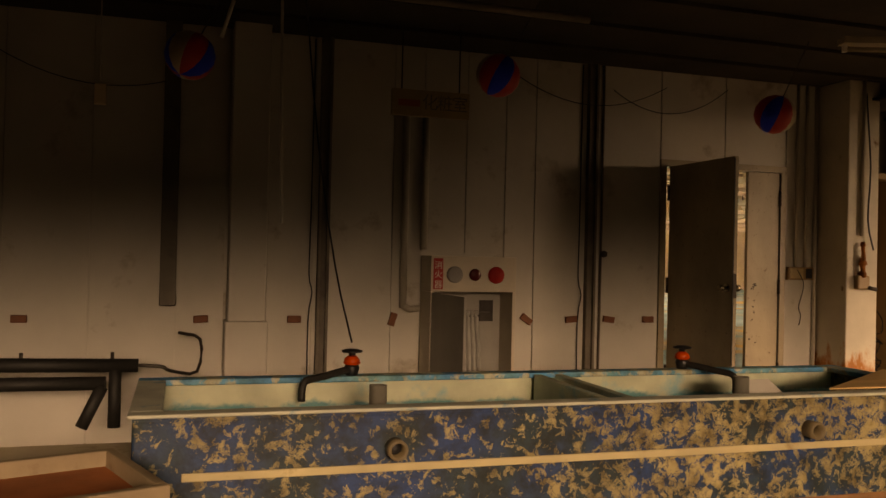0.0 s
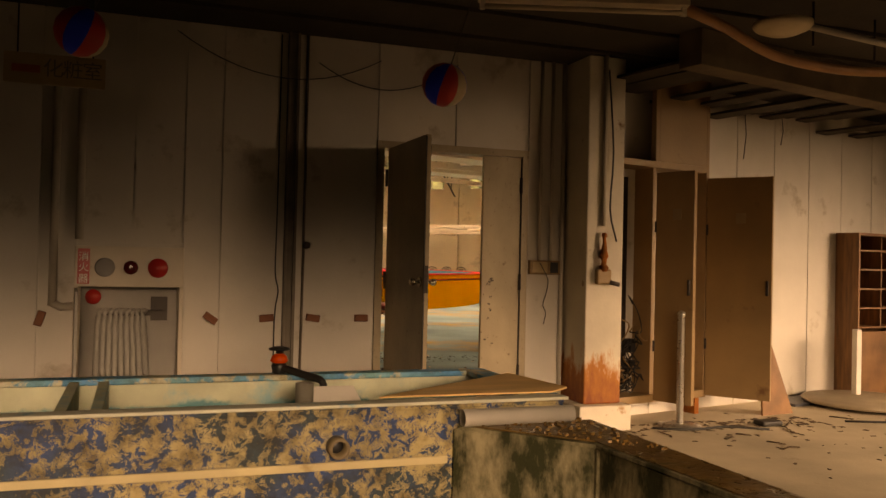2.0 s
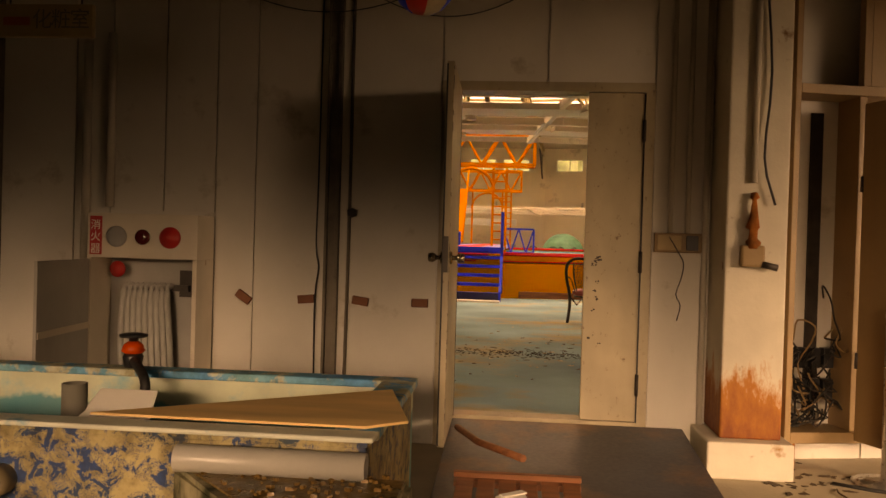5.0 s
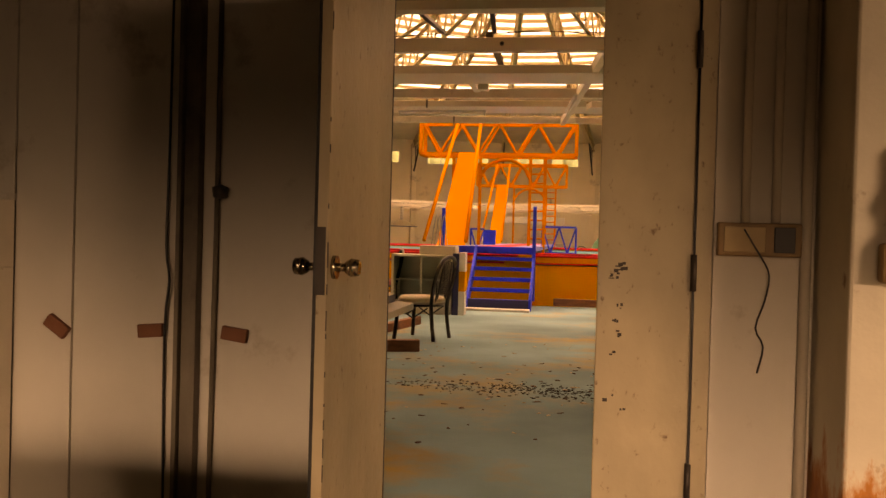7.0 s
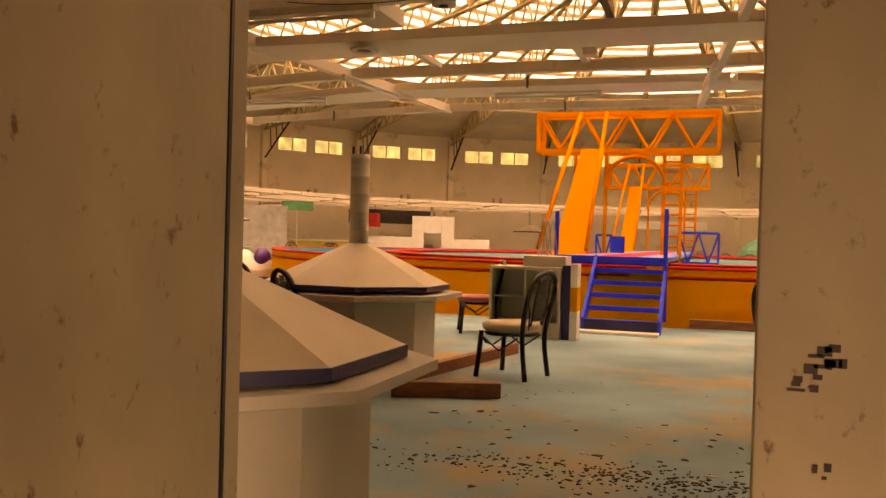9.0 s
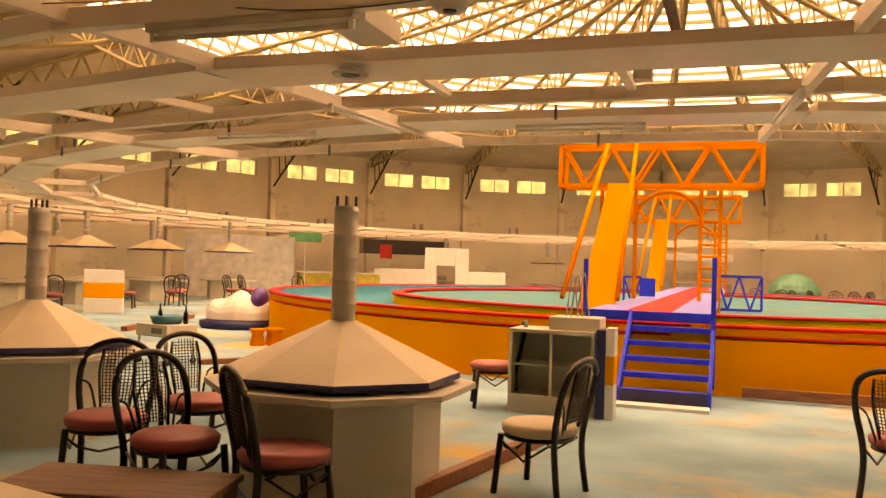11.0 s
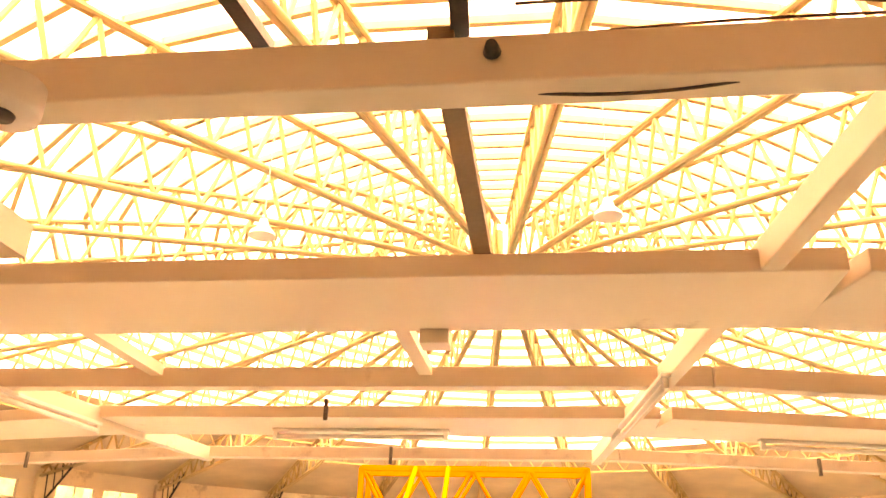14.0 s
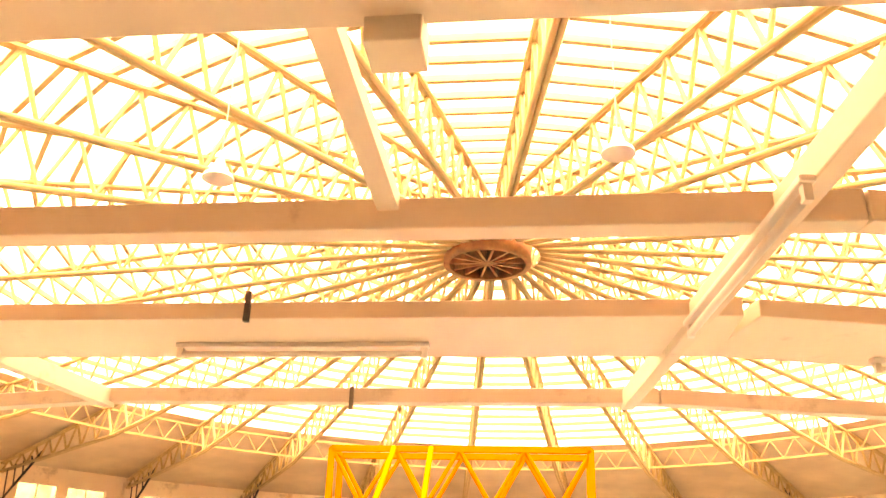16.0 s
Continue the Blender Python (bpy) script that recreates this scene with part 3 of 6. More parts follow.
box(bm, DX0, WALL_Y - 0.035, DZ, DX1, WALL_Y + 0.14, DZ + 0.06)
box(bm, DX0, WALL_Y - 0.03, -0.02, DX1, WALL_Y + 0.14, 0.006)
tagged(part("door_frame", bm, door_paint), "off-white steel door frame with chipped paint", "door frame", kind="structure")


def leaf(name, w, m, label, knob):
    """A flat steel door leaf hinged at its own origin and reaching along x."""
    d = thing(name, label, "door", m, kind="structure")
    bm = B()
    box(bm, 0.004, -0.02, 0.012, w, 0.02, DZ - 0.005, bevel=0.003)
    body = part("door_panel", bm, door_paint, d)
    for z in (0.25, 1.05, 1.9):
        bm = B()
        y = -0.028 if knob else 0.028
        cyl(bm, (0, y, z - 0.07), (0, y, z + 0.07), 0.013, seg=10)
        part("hinge", bm, dark_metal, d)
    # solid black strip put in for the shade of the hinge gap
    bm = B()
    box(bm, -0.005, 0.012, 0.0, 0.004, 0.0225, DZ - 0.01)
    part("hinge_gap_shade", bm, black_plastic, d, "black strip for the shade in the hinge gap")
    if knob:
        for s in (-1, 1):
            bm = B()
            cyl(bm, (w - 0.07, s * 0.02, 1.06), (w - 0.07, s * 0.032, 1.06), 0.036, seg=20)
            cyl(bm, (w - 0.07, s * 0.032, 1.06), (w - 0.07, s * 0.06, 1.06), 0.013, seg=14)
            cyl(bm, (w - 0.07, s * 0.058, 1.06), (w - 0.07, s * 0.075, 1.06), 0.018, 0.028, seg=20)
            cyl(bm, (w - 0.07, s * 0.075, 1.06), (w - 0.07, s * 0.098, 1.06), 0.028, 0.025, seg=20)
            cyl(bm, (w - 0.07, s * 0.098, 1.06), (w - 0.07, s * 0.102, 1.06), 0.025, 0.02, seg=20)
            part("door_knob", bm, chrome, d, "tarnished round metal knob")
        bm = B()
        box(bm, w - 0.004, -0.014, 0.98, w + 0.006, 0.014, 1.18)
        part("latch_plate", bm, dark_metal, d)
        bm = B()
        box(bm, w - 0.002, -0.0215, 0.02, w + 0.004, -0.012, DZ - 0.02)
        part("edge_seal", bm, rubber, d, "black perished seal along the edge")
        rs = random.Random(8)
        for k in range(34):
            z, l = rs.uniform(0.03, 2.1), rs.uniform(0.008, 0.06)
            bm = B()
            box(bm, w - rs.uniform(0.002, 0.007), 0.0185, z, w - 0.0005, 0.0213, z + l)
            part("edge_chip", bm, dark_metal, d)
    else:
        rs = random.Random(5)
        for z, u, n in ((1.06, 0.1, 9), (1.03, 0.07, 6), (0.90, 0.09, 3), (0.84, 0.085, 3), (0.80, 0.085, 3), (0.72, 0.08, 3), (0.55, 0.06, 2), (0.5, 0.11, 2)):
            bm = B()
            for q in range(n):
                a, c = w - u + rs.uniform(-0.015, 0.015), z + rs.uniform(-0.014, 0.014)
                box(bm, a, 0.0195, c, a + rs.uniform(0.006, 0.022), 0.0215, c + rs.uniform(0.004, 0.014))
            part("scar", bm, dark_metal, d, "dark chipped patch where the lock was")
    return d


leaf("door_1", 0.93, Matrix.Translation((4.322, WALL_Y - 0.03, 0)) @ Matrix.Rotation(radians(-88.7), 4, "Z"), "wide off-white steel door standing open into the store room", True)
leaf("door_2", 0.36, Matrix.Translation((DX1 - 0.005, WALL_Y + 0.0, 0)) @ Matrix.Rotation(radians(180), 4, "Z"), "narrow closed off-white door leaf with scarred lock edge", False)

# columns
def rust_stained(m, height):
    """Rust that has bled up from the foot with a ragged edge."""
    nt = m.node_tree
    bs = nt.nodes["Principled BSDF"]
    base = bs.inputs["Base Color"].links[0].from_socket
    tc = nt.nodes.new("ShaderNodeTexCoord")
    sep = nt.nodes.new("ShaderNodeSeparateXYZ")
    nt.links.new(tc.outputs["Object"], sep.inputs[0])
    n = nt.nodes.new("ShaderNodeTexNoise")
    n.inputs["Scale"].default_value, n.inputs["Detail"].default_value, n.inputs["Roughness"].default_value = 7, 9, 0.7
    mp = nt.nodes.new("ShaderNodeMapping")
    mp.inputs["Scale"].default_value = (1.6, 1.6, 0.6)
    nt.links.new(tc.outputs["Object"], mp.inputs[0])
    nt.links.new(mp.outputs[0], n.inputs[0])
    fall = nt.nodes.new("ShaderNodeMapRange")
    fall.inputs[1].default_value, fall.inputs[2].default_value, fall.inputs[3].default_value, fall.inputs[4].default_value = 0.0, height * 2, 0.42, -0.38
    nt.links.new(sep.outputs[2], fall.inputs[0])
    add = nt.nodes.new("ShaderNodeMath")
    nt.links.new(n.outputs[0], add.inputs[0])
    nt.links.new(fall.outputs[0], add.inputs[1])
    r = nt.nodes.new("ShaderNodeValToRGB")
    r.color_ramp.elements[0].position, r.color_ramp.elements[1].position = 0.46, 0.62
    nt.links.new(add.outputs[0], r.inputs[0])
    rc2 = nt.nodes.new("ShaderNodeValToRGB")
    rc2.color_ramp.elements[0].position, rc2.color_ramp.elements[1].position = 0.5, 0.95
    rc2.color_ramp.elements[0].color, rc2.color_ramp.elements[1].color = (0.50, 0.17, 0.03, 1), (0.22, 0.045, 0.008, 1)
    nt.links.new(add.outputs[0], rc2.inputs[0])
    mx = nt.nodes.new("ShaderNodeMix")
    mx.data_type = "RGBA"
    nt.links.new(r.outputs[0], mx.inputs[0])
    nt.links.new(base, mx.inputs[6])
    nt.links.new(rc2.outputs[0], mx.inputs[7])
    nt.links.new(mx.outputs[2], bs.inputs["Base Color"])
    return m


bm = B()
box(bm, 0.34, WALL_Y - 0.28, FLOOR_A, 0.66, WALL_Y, 0.735, bevel=0.01)
box(bm, 0.36, WALL_Y - 0.26, 0.735, 0.64, WALL_Y, CEIL_A, bevel=0.01)
tagged(part("column_1", bm, panel_white), "pale painted column against the wall", "column", kind="structure")
col = thing("column_2", "white column with rust bleeding at its foot", "column", kind="structure")
bm = B()
box(bm, 5.97, WALL_Y - 0.42, 0.02, 6.33, WALL_Y + 0.05, CEIL_A, bevel=0.012)
part("shaft", bm, rust_stained(mat("flaking_white_paint", (0.62, 0.56, 0.46), 0.6, vary=0.15, dirt=(0.20, 0.10, 0.04), dirt_amount=-0.02, dirt_scale=5), 0.40), col)
bm = B()
box(bm, 5.88, WALL_Y - 0.52, FLOOR_A, 6.38, WALL_Y - 0.02, 0.02, bevel=0.012)
part("plinth", bm, mat("white_plinth_paint", (0.66, 0.60, 0.50), 0.6, vary=0.15, dirt=(0.35, 0.16, 0.05), dirt_amount=0.0, dirt_scale=4), col)
# pipes and conduits on the walls
def wall_pipe(name, label, pts, r, material, category="pipe"):
    bm = B()
    tube(bm, pts, r, 10)
    return tagged(part(name, bm, material), label, category)


bm = B()
box(bm, -0.14, WY - 0.07, 0.84, -0.02, WY, CEIL_A, bevel=0.006)
tagged(part("cable_duct", bm, dark_pipe), "dark steel cable duct ending above the floor", "cable duct")
for x in (1.11, 3.50):
    sp = thing("steel_post", "dark grey steel channel fixed to the wall", "steel post", group="steel posts")
    for a, b, y in ((-0.05, -0.03, 0.06), (-0.03, 0.02, 0.03), (0.02, 0.045, 0.055)):
        bm = B()
        box(bm, x + a, WY - y, FLOOR_A, x + b, WY, CEIL_A, bevel=0.004)
        part("flange" if y > 0.05 else "web", bm, dark_pipe, sp)
    bm = B()
    tube(bm, [(x - 0.10, WY - 0.01, CEIL_A - 0.02), (x - 0.105, WY - 0.012, 1.6), (x - 0.11, WY - 0.015, 1.1), (x - 0.085, WY - 0.03, 0.95), (x - 0.11, WY - 0.015, 0.7), (x - 0.10, WY - 0.01, FLOOR_A + 0.02)], 0.006, 5)
    part("cable", bm, black_plastic, sp)
wall_pipe("conduit", "thin conduit hugging the wall", [(3.60, WY - 0.015, FLOOR_A + 0.02), (3.61, WY - 0.015, 1.2), (3.61, WY - 0.015, CEIL_A)], 0.011, dark_pipe)
bm = B()
lathe(bm, [(0.0, -0.03), (0.03, -0.02), (0.035, 0.02), (0, 0.035)], 12)
tagged(part("pipe_fitting", bm, dark_metal, m=Matrix.Translation((3.63, WY - 0.03, 1.32))), "small dark fitting on the conduit", "fitting")
for x, zb in ((1.78, 0.83), (1.95, 1.32)):
    wall_pipe("wall_pipe", "pale pipe running up the wall", [(x, WY - 0.035, zb), (x, WY - 0.035, 2.5)], 0.03, conduit)
wall_pipe("wall_pipe", "short pipe elbow with a valve", [(1.78, WY - 0.035, 0.85), (1.84, WY - 0.035, 0.82), (1.92, WY - 0.035, 0.83)], 0.03, conduit)
for x in (5.71, 5.82):
    wall_pipe("conduit", "painted conduit rising from the switch box", [(x, WY - 0.02, 1.24), (x, WY - 0.02, CEIL_A)], 0.016, conduit)
wall_pipe("conduit", "painted conduit in the corner", [(5.93, WY - 0.02, FLOOR_A), (5.93, WY - 0.02, CEIL_A)], 0.02, conduit)
wall_pipe("conduit", "conduit running down the column", [(6.12, WALL_Y - 0.445, 1.55), (6.12, WALL_Y - 0.445, CEIL_A)], 0.018, conduit)
bm = B()
tube(bm, [(6.15, WALL_Y - 0.44, 2.9), (6.2, WALL_Y - 0.45, 2.2), (6.17, WALL_Y - 0.46, 1.7), (6.24, WALL_Y - 0.46, 1.42)], 0.008, 6)
tagged(part("loose_cable", bm, black_plastic), "loose black cable hanging down the column", "cable")

# switch box
sb = thing("switch_box", "beige wall switch box with two hatches", "switch box", Matrix.Translation((5.61, WY, 1.12)))
bm = B()
box(bm, 0, -0.045, 0, 0.30, 0, 0.125, bevel=0.006)
part("case", bm, beige_metal, sb)
for x, w, mt in ((0.02, 0.15, mat("yellowed_plastic", (0.5, 0.36, 0.2), 0.5)), (0.20, 0.075, black_plastic)):
    bm = B()
    box(bm, x, -0.052, 0.015, x + w, -0.044, 0.11, bevel=0.003)
    part("hatch", bm, mt, sb)
bm = B()
tube(bm, [(5.70, WY - 0.06, 1.22), (5.76, WY - 0.065, 1.12), (5.8, WY - 0.03, 1.05), (5.79, WY - 0.012, 0.95), (5.76, WY - 0.012, 0.85), (5.79, WY - 0.012, 0.78), (5.77, WY - 0.012, 0.68)], 0.0035, 6)
tagged(part("torn_cable", bm, black_plastic), "torn cable hanging from the switch box", "cable")
# rusty bracket on the column
rb = thing("rusty_valve", "rusted pale valve body on the column", "valve", Matrix.Translation((6.12, WALL_Y - 0.42, 1.05)))
bm = B()
box(bm, -0.07, -0.06, 0.0, 0.07, 0.0, 0.13, bevel=0.015)
part("body", bm, beige_metal, rb)
bm = B()
lathe(bm, [(0.0, 0.11), (0.034, 0.11), (0.04, 0.15), (0.022, 0.17), (0.02, 0.22), (0.036, 0.235), (0.03, 0.29), (0.017, 0.31), (0.015, 0.40), (0.026, 0.41), (0.02, 0.44), (0, 0.445)], 9, (0, -0.042))
rs = random.Random(5)
for v in bm.verts:
    v.co.x += rs.uniform(-0.009, 0.009)
    v.co.y += rs.uniform(-0.006, 0.006)
part("stem", bm, rust, rb)
bm = B()
cyl(bm, (0.05, -0.05, 0.02), (0.14, -0.06, 0.0), 0.02, seg=10)
part("spout", bm, dark_metal, rb)

# small brown blocks on the wall
block_m = mat("brown_block", (0.22, 0.075, 0.04), 0.7, vary=0.3, bump=0.3)
bm = B()
box(bm, -0.055, -0.03, -0.028, 0.055, 0.0, 0.028, bevel=0.004)
b0 = tagged(part("wall_block", bm, block_m, m=Matrix.Translation((0.89, WY, 0.735))), "small brown rubber block stuck on the wall", "block", "brown wall blocks")
for x, rot in ((-1.11, 0), (0.17, -3), (1.70, -72), (2.90, 35), (3.33, -5), (3.70, 8), (4.10, 0)):
    copy_thing(b0, Matrix.Translation((x, WY, 0.735)) @ Matrix.Rotation(radians(rot), 4, "Y"))

# hydrant cabinet
hy = thing("hydrant_cabinet", "white fire hydrant cabinet with red lamps and its lower door open", "fire hydrant", Matrix.Translation((1.94, WY, 0)))
white_steel = mat("scuffed_white_steel", (0.66, 0.58, 0.48), 0.5, vary=0.12, dirt=(0.35, 0.2, 0.1), dirt_amount=-0.1, dirt_scale=6)
inner_grey = mat("grey_cabinet_inside", (0.40, 0.38, 0.35), 0.6, vary=0.15)
for nm, b in (("lamp_panel", (0, -0.30, 0.98, 0.74, 0.0, 1.27)), ("side_panel", (0, -0.30, -0.2, 0.03, 0.0, 0.98)), ("side_panel", (0.71, -0.30, -0.2, 0.74, 0.0, 0.98)), ("bottom_panel", (0.03, -0.30, -0.2, 0.71, 0.0, -0.15))):
    bm = B()
    box(bm, *b, bevel=0.004)
    part(nm, bm, white_steel, hy)
bm = B()
box(bm, 0.03, -0.02, -0.15, 0.71, -0.005, 0.98)
part("back_plate", bm, inner_grey, hy)
bm = B()
box(bm, 0.02, -0.307, 1.0, 0.1, -0.298, 1.25)
part("sign_plate", bm, red_paint, hy, "red plate with white characters")
for ch, z in (("消", 1.19), ("火", 1.115), ("器", 1.035)):
    cu = bpy.data.curves.new("sign_text", "FONT")
    cu.body, cu.size, cu.align_x, cu.align_y, cu.extrude = ch, 0.07, "CENTER", "CENTER", 0.001
    cu.materials.append(white_plain)
    tx = new("sign_character", cu)
    tx.parent = hy
    tx.matrix_basis = Matrix.Translation((0.06, -0.309, z)) @ Matrix.Rotation(radians(90), 4, "X")
for x, r, mt, nm in ((0.2, 0.068, mat("speaker_mesh", (0.36, 0.35, 0.34), 0.7, bump=0.6, fine=300), "speaker_grille"), (0.375, 0.05, mat("dark_red_glass", (0.10, 0.01, 0.01), 0.2), "call_button"), (0.56, 0.07, red_paint, "red_lamp")):
    bm = B()
    prof = [(0, 0.0), (r, 0.0), (r, 0.012), (r * 0.85, 0.02), (r * 0.3, 0.024 if nm != "red_lamp" else 0.05), (0, 0.024 if nm != "red_lamp" else 0.052)]
    lathe(bm, prof, 28)
    part(nm, bm, mt, hy, m=Matrix.Translation((x, -0.30, 1.12)) @ Matrix.Rotation(radians(90), 4, "X"))
bm = B()
box(bm, 0, -0.01, -0.16, 0.68, 0.01, 0.97, bevel=0.003)
hd = part("cabinet_door", bm, inner_grey, hy, m=Matrix.Translation((0.015, -0.31, 0)) @ Matrix.Rotation(radians(-86), 4, "Z"))
for k, (z, l) in enumerate(((0.30, 0.14), (0.26, 0.2), (0.22, 0.16), (0.18, 0.19))):
    bm = B()
    box(bm, 0.2, 0.0095, z, 0.2 + l, 0.0125, z + 0.02)
    part("notice_bar", bm, red_paint if k % 2 else dark_metal, hd)
bm = B()
box(bm, 0.01, 0.0095, 0.52, 0.67, 0.016, 0.56)
part("stiffener", bm, white_steel, hd)
bm = B()
box(bm, 0.18, -0.08, 0.76, 0.60, -0.03, 0.80)
box(bm, 0.52, -0.035, 0.72, 0.64, -0.02, 0.90)
part("hose_rack", bm, dark_metal, hy)
hose_m = mat("grey_fire_hose", (0.42, 0.41, 0.38), 0.8, vary=0.2, scale=12, stretch=(6, 6, 1))
for k in range(9):
    bm = B()
    x = 0.17 + k * 0.038
    tube(bm, [(x + 0.01, -0.07, 0.8), (x - 0.012, -0.10, 0.75), (x - 0.02 + 0.004 * k, -0.11, 0.5), (x - 0.02 + 0.006 * k, -0.10, 0.2), (x - 0.01 + 0.006 * k, -0.08, -0.1)], 0.021, 8)
    part("hose_fold", bm, hose_m, hy)
bm = B()
lathe(bm, [(0.0, 0), (0.05, 0.0), (0.055, 0.02), (0.0, 0.03)], 16)
part("valve_wheel", bm, red_paint, hy, m=Matrix.Translation((0.12, -0.1, 0.9)) @ Matrix.Rotation(radians(90), 4, "X"))

# hanging sign with unreadable faded writing
sg = thing("hanging_sign", "faded yellowish hanging sign with worn dark characters", "sign", Matrix.Translation((1.50, 6.22, 2.33)))
bm = B()
box(bm, 0, -0.02, 0, 0.62, 0.02, 0.2, bevel=0.004)
part("board", bm, mat("yellowed_acrylic", (0.40, 0.29, 0.15), 0.4, vary=0.25), sg)
for k, (ch, x) in enumerate((("化", 0.30), ("粧", 0.42), ("室", 0.54))):
    cu = bpy.data.curves.new("sign_text", "FONT")
    cu.body, cu.size, cu.align_x, cu.align_y, cu.extrude = ch, 0.13, "CENTER", "CENTER", 0.001
    cu.materials.append(mat("grey_letter", (0.16, 0.13, 0.10), 0.5))
    tx = new("sign_character", cu)
    tx.parent = sg
    tx.matrix_basis = Matrix.Translation((x, -0.023, 0.1)) @ Matrix.Rotation(radians(90), 4, "X")
bm = B()
box(bm, 0.05, -0.023, 0.07, 0.22, -0.02, 0.12)
part("red_bar", bm, mat("faded_red", (0.4, 0.10, 0.04), 0.5), sg)
for x in (0.08, 0.54):
    bm = B()
    cyl(bm, (x, 0, 0.2), (x, 0, CEIL_A - 2.33), 0.006, seg=6)
    part("hanger", bm, dark_metal, sg)

# paper lanterns: beach-ball like striped balls on cords
ball_white = mat("yellowed_vinyl", (0.50, 0.40, 0.28), 0.4, vary=0.3, scale=6)


def ball(x, y, z, r, turn):
    b = thing("hanging_ball", "inflated red white and blue ball hanging from the ceiling", "ball", Matrix.Translation((x, y, z)) @ Matrix.Rotation(turn, 4, "Z") @ Matrix.Rotation(0.5, 4, "X"), "hanging balls")
    cols = [red_paint, blue_paint, ball_white, red_paint, blue_paint, red_paint, ball_white, blue_paint]
    for g in range(8):
        bm = B()
        rows = []
        for i in range(9):
            th = math.pi * i / 8
            rows.append([bm.verts.new((r * math.sin(th) * math.cos(a), r * math.sin(th) * math.sin(a), 0.96 * r * math.cos(th))) for a in [2 * math.pi * (g + j / 4) / 8 for j in range(5)]])
        for p, q in zip(rows, rows[1:]):
            for j in range(4):
                f = bm.faces.new((p[j], p[j + 1], q[j + 1], q[j]))
                f.smooth = True
        bmesh.ops.remove_doubles(bm, verts=bm.verts[:], dist=1e-5)
        part("gore", bm, cols[g], b)
    bm = B()
    cyl(bm, (0, 0, 0.95 * r), (0, 0, 0.95 * r + 0.42), 0.004, seg=5)
    part("cord", bm, dark_metal, b)
    return b


ball(4.25, 5.33, 2.39, 0.152, 0.3)
ball(2.02, 5.33, 2.49, 0.152, 1.1)
ball(0.03, 5.33, 2.44, 0.152, 2.2)

# electric cabinet with open doors
ec = thing("electric_cabinet", "tall beige electric cabinet with both doors open", "electric cabinet", Matrix.Translation((6.41, 6.64, 0)) @ Matrix.Rotation(STEP, 4, "Z"))
D = 0.30
for nm, b in (("side_panel", (0, 0, -0.04, 0.04, D, CEIL_A)), ("middle_post", (0.45, 0.03, 0.03, 0.50, D, 2.13)), ("side_panel", (1.15, 0, -0.04, 1.19, D, CEIL_A)), ("bottom_panel", (0.04, 0, -0.04, 1.15, D, 0.03)), ("shelf_panel", (0.04, 0, 2.13, 1.15, D, 2.19)), ("upper_panel", (0.50, 0, 2.19, 1.15, 0.02, CEIL_A)), ("upper_post", (0.45, 0, 2.19, 0.50, 0.06, CEIL_A))):
    bm = B()
    box(bm, *b, bevel=0.004)
    part(nm, bm, beige_metal, ec)
bm = B()
box(bm, 0.04, D - 0.02, 0.03, 1.15, D - 0.003, CEIL_A)
part("back_plate", bm, mat("dull_beige_steel", (0.36, 0.29, 0.21), 0.6), ec)
for x in (0.26, 0.80):
    bm = B()
    box(bm, x, D - 0.06, 0.1, x + 0.08, D - 0.021, 2.05)
    part("cable_tray", bm, dark_metal, ec)
def cab_door(m, w):
    bm = B()
    box(bm, 0, -0.012, 0.0, w, 0.012, 2.1, bevel=0.004)
    box(bm, w - 0.03, 0.012, 0.0, w, 0.03, 2.1)
    d = part("cabinet_door", bm, beige_metal, ec, m=m)
    bm = B()
    box(bm, w - 0.05, -0.035, 0.98, w - 0.025, -0.012, 1.12, bevel=0.004)
    part("handle", bm, dark_metal, d)
    bm = B()
    box(bm, w * 0.45, -0.0145, 1.66, w * 0.45 + 0.09, -0.0115, 1.76)
    part("warning_label", bm, mat("faded_label", (0.33, 0.24, 0.15), 0.6), d)
    for z in (0.5, 1.6):
        bm = B()
        cyl(bm, (0, -0.012, z - 0.05), (0, -0.012, z + 0.05), 0.012, seg=8)
        part("hinge", bm, dark_metal, d)


cab_door(Matrix.Translation((0.47, -0.005, -0.02)) @ Matrix.Rotation(radians(-81), 4, "Z"), 0.40)
cab_door(Matrix.Translation((1.17, -0.005, -0.02)) @ Matrix.Rotation(radians(-64), 4, "Z"), 0.60)
rs = random.Random(7)
for k in range(26):
    bm = B()
    x, z = 0.1 + 0.36 * rs.random(), 0.1 + 0.5 * rs.random()
    pts = [(x, 0.24, z)]
    for q in range(5):
        pts.append((min(0.48, max(0.06, pts[-1][0] + rs.uniform(-0.12, 0.12))), rs.uniform(0.06, 0.26), max(0.05, pts[-1][2] + rs.uniform(-0.16, 0.14))))
    tube(bm, pts, 0.006, 5)
    part("loose_wire", bm, (black_plastic, dark_metal, beige_metal, rubber)[k % 4], ec)
for k in range(8):
    bm = B()
    box(bm, 0.1 + 0.09 * (k % 4), 0.2, 0.2 + 0.2 * (k // 4), 0.17 + 0.09 * (k % 4), 0.28, 0.33 + 0.2 * (k // 4), bevel=0.004)
    part("breaker", bm, black_plastic, ec)
for x in (0.06, 1.1):
    bm = B()
    box(bm, x - 0.03, 0.03, FLOOR_A, x + 0.03, 0.28, -0.04)
    part("foot", bm, rust, ec)

# barrier post
bp = thing("barrier_post", "dull steel barrier post on a round base", "barrier post", Matrix.Translation((6.93, 6.42, FLOOR_A)))
bm = B()
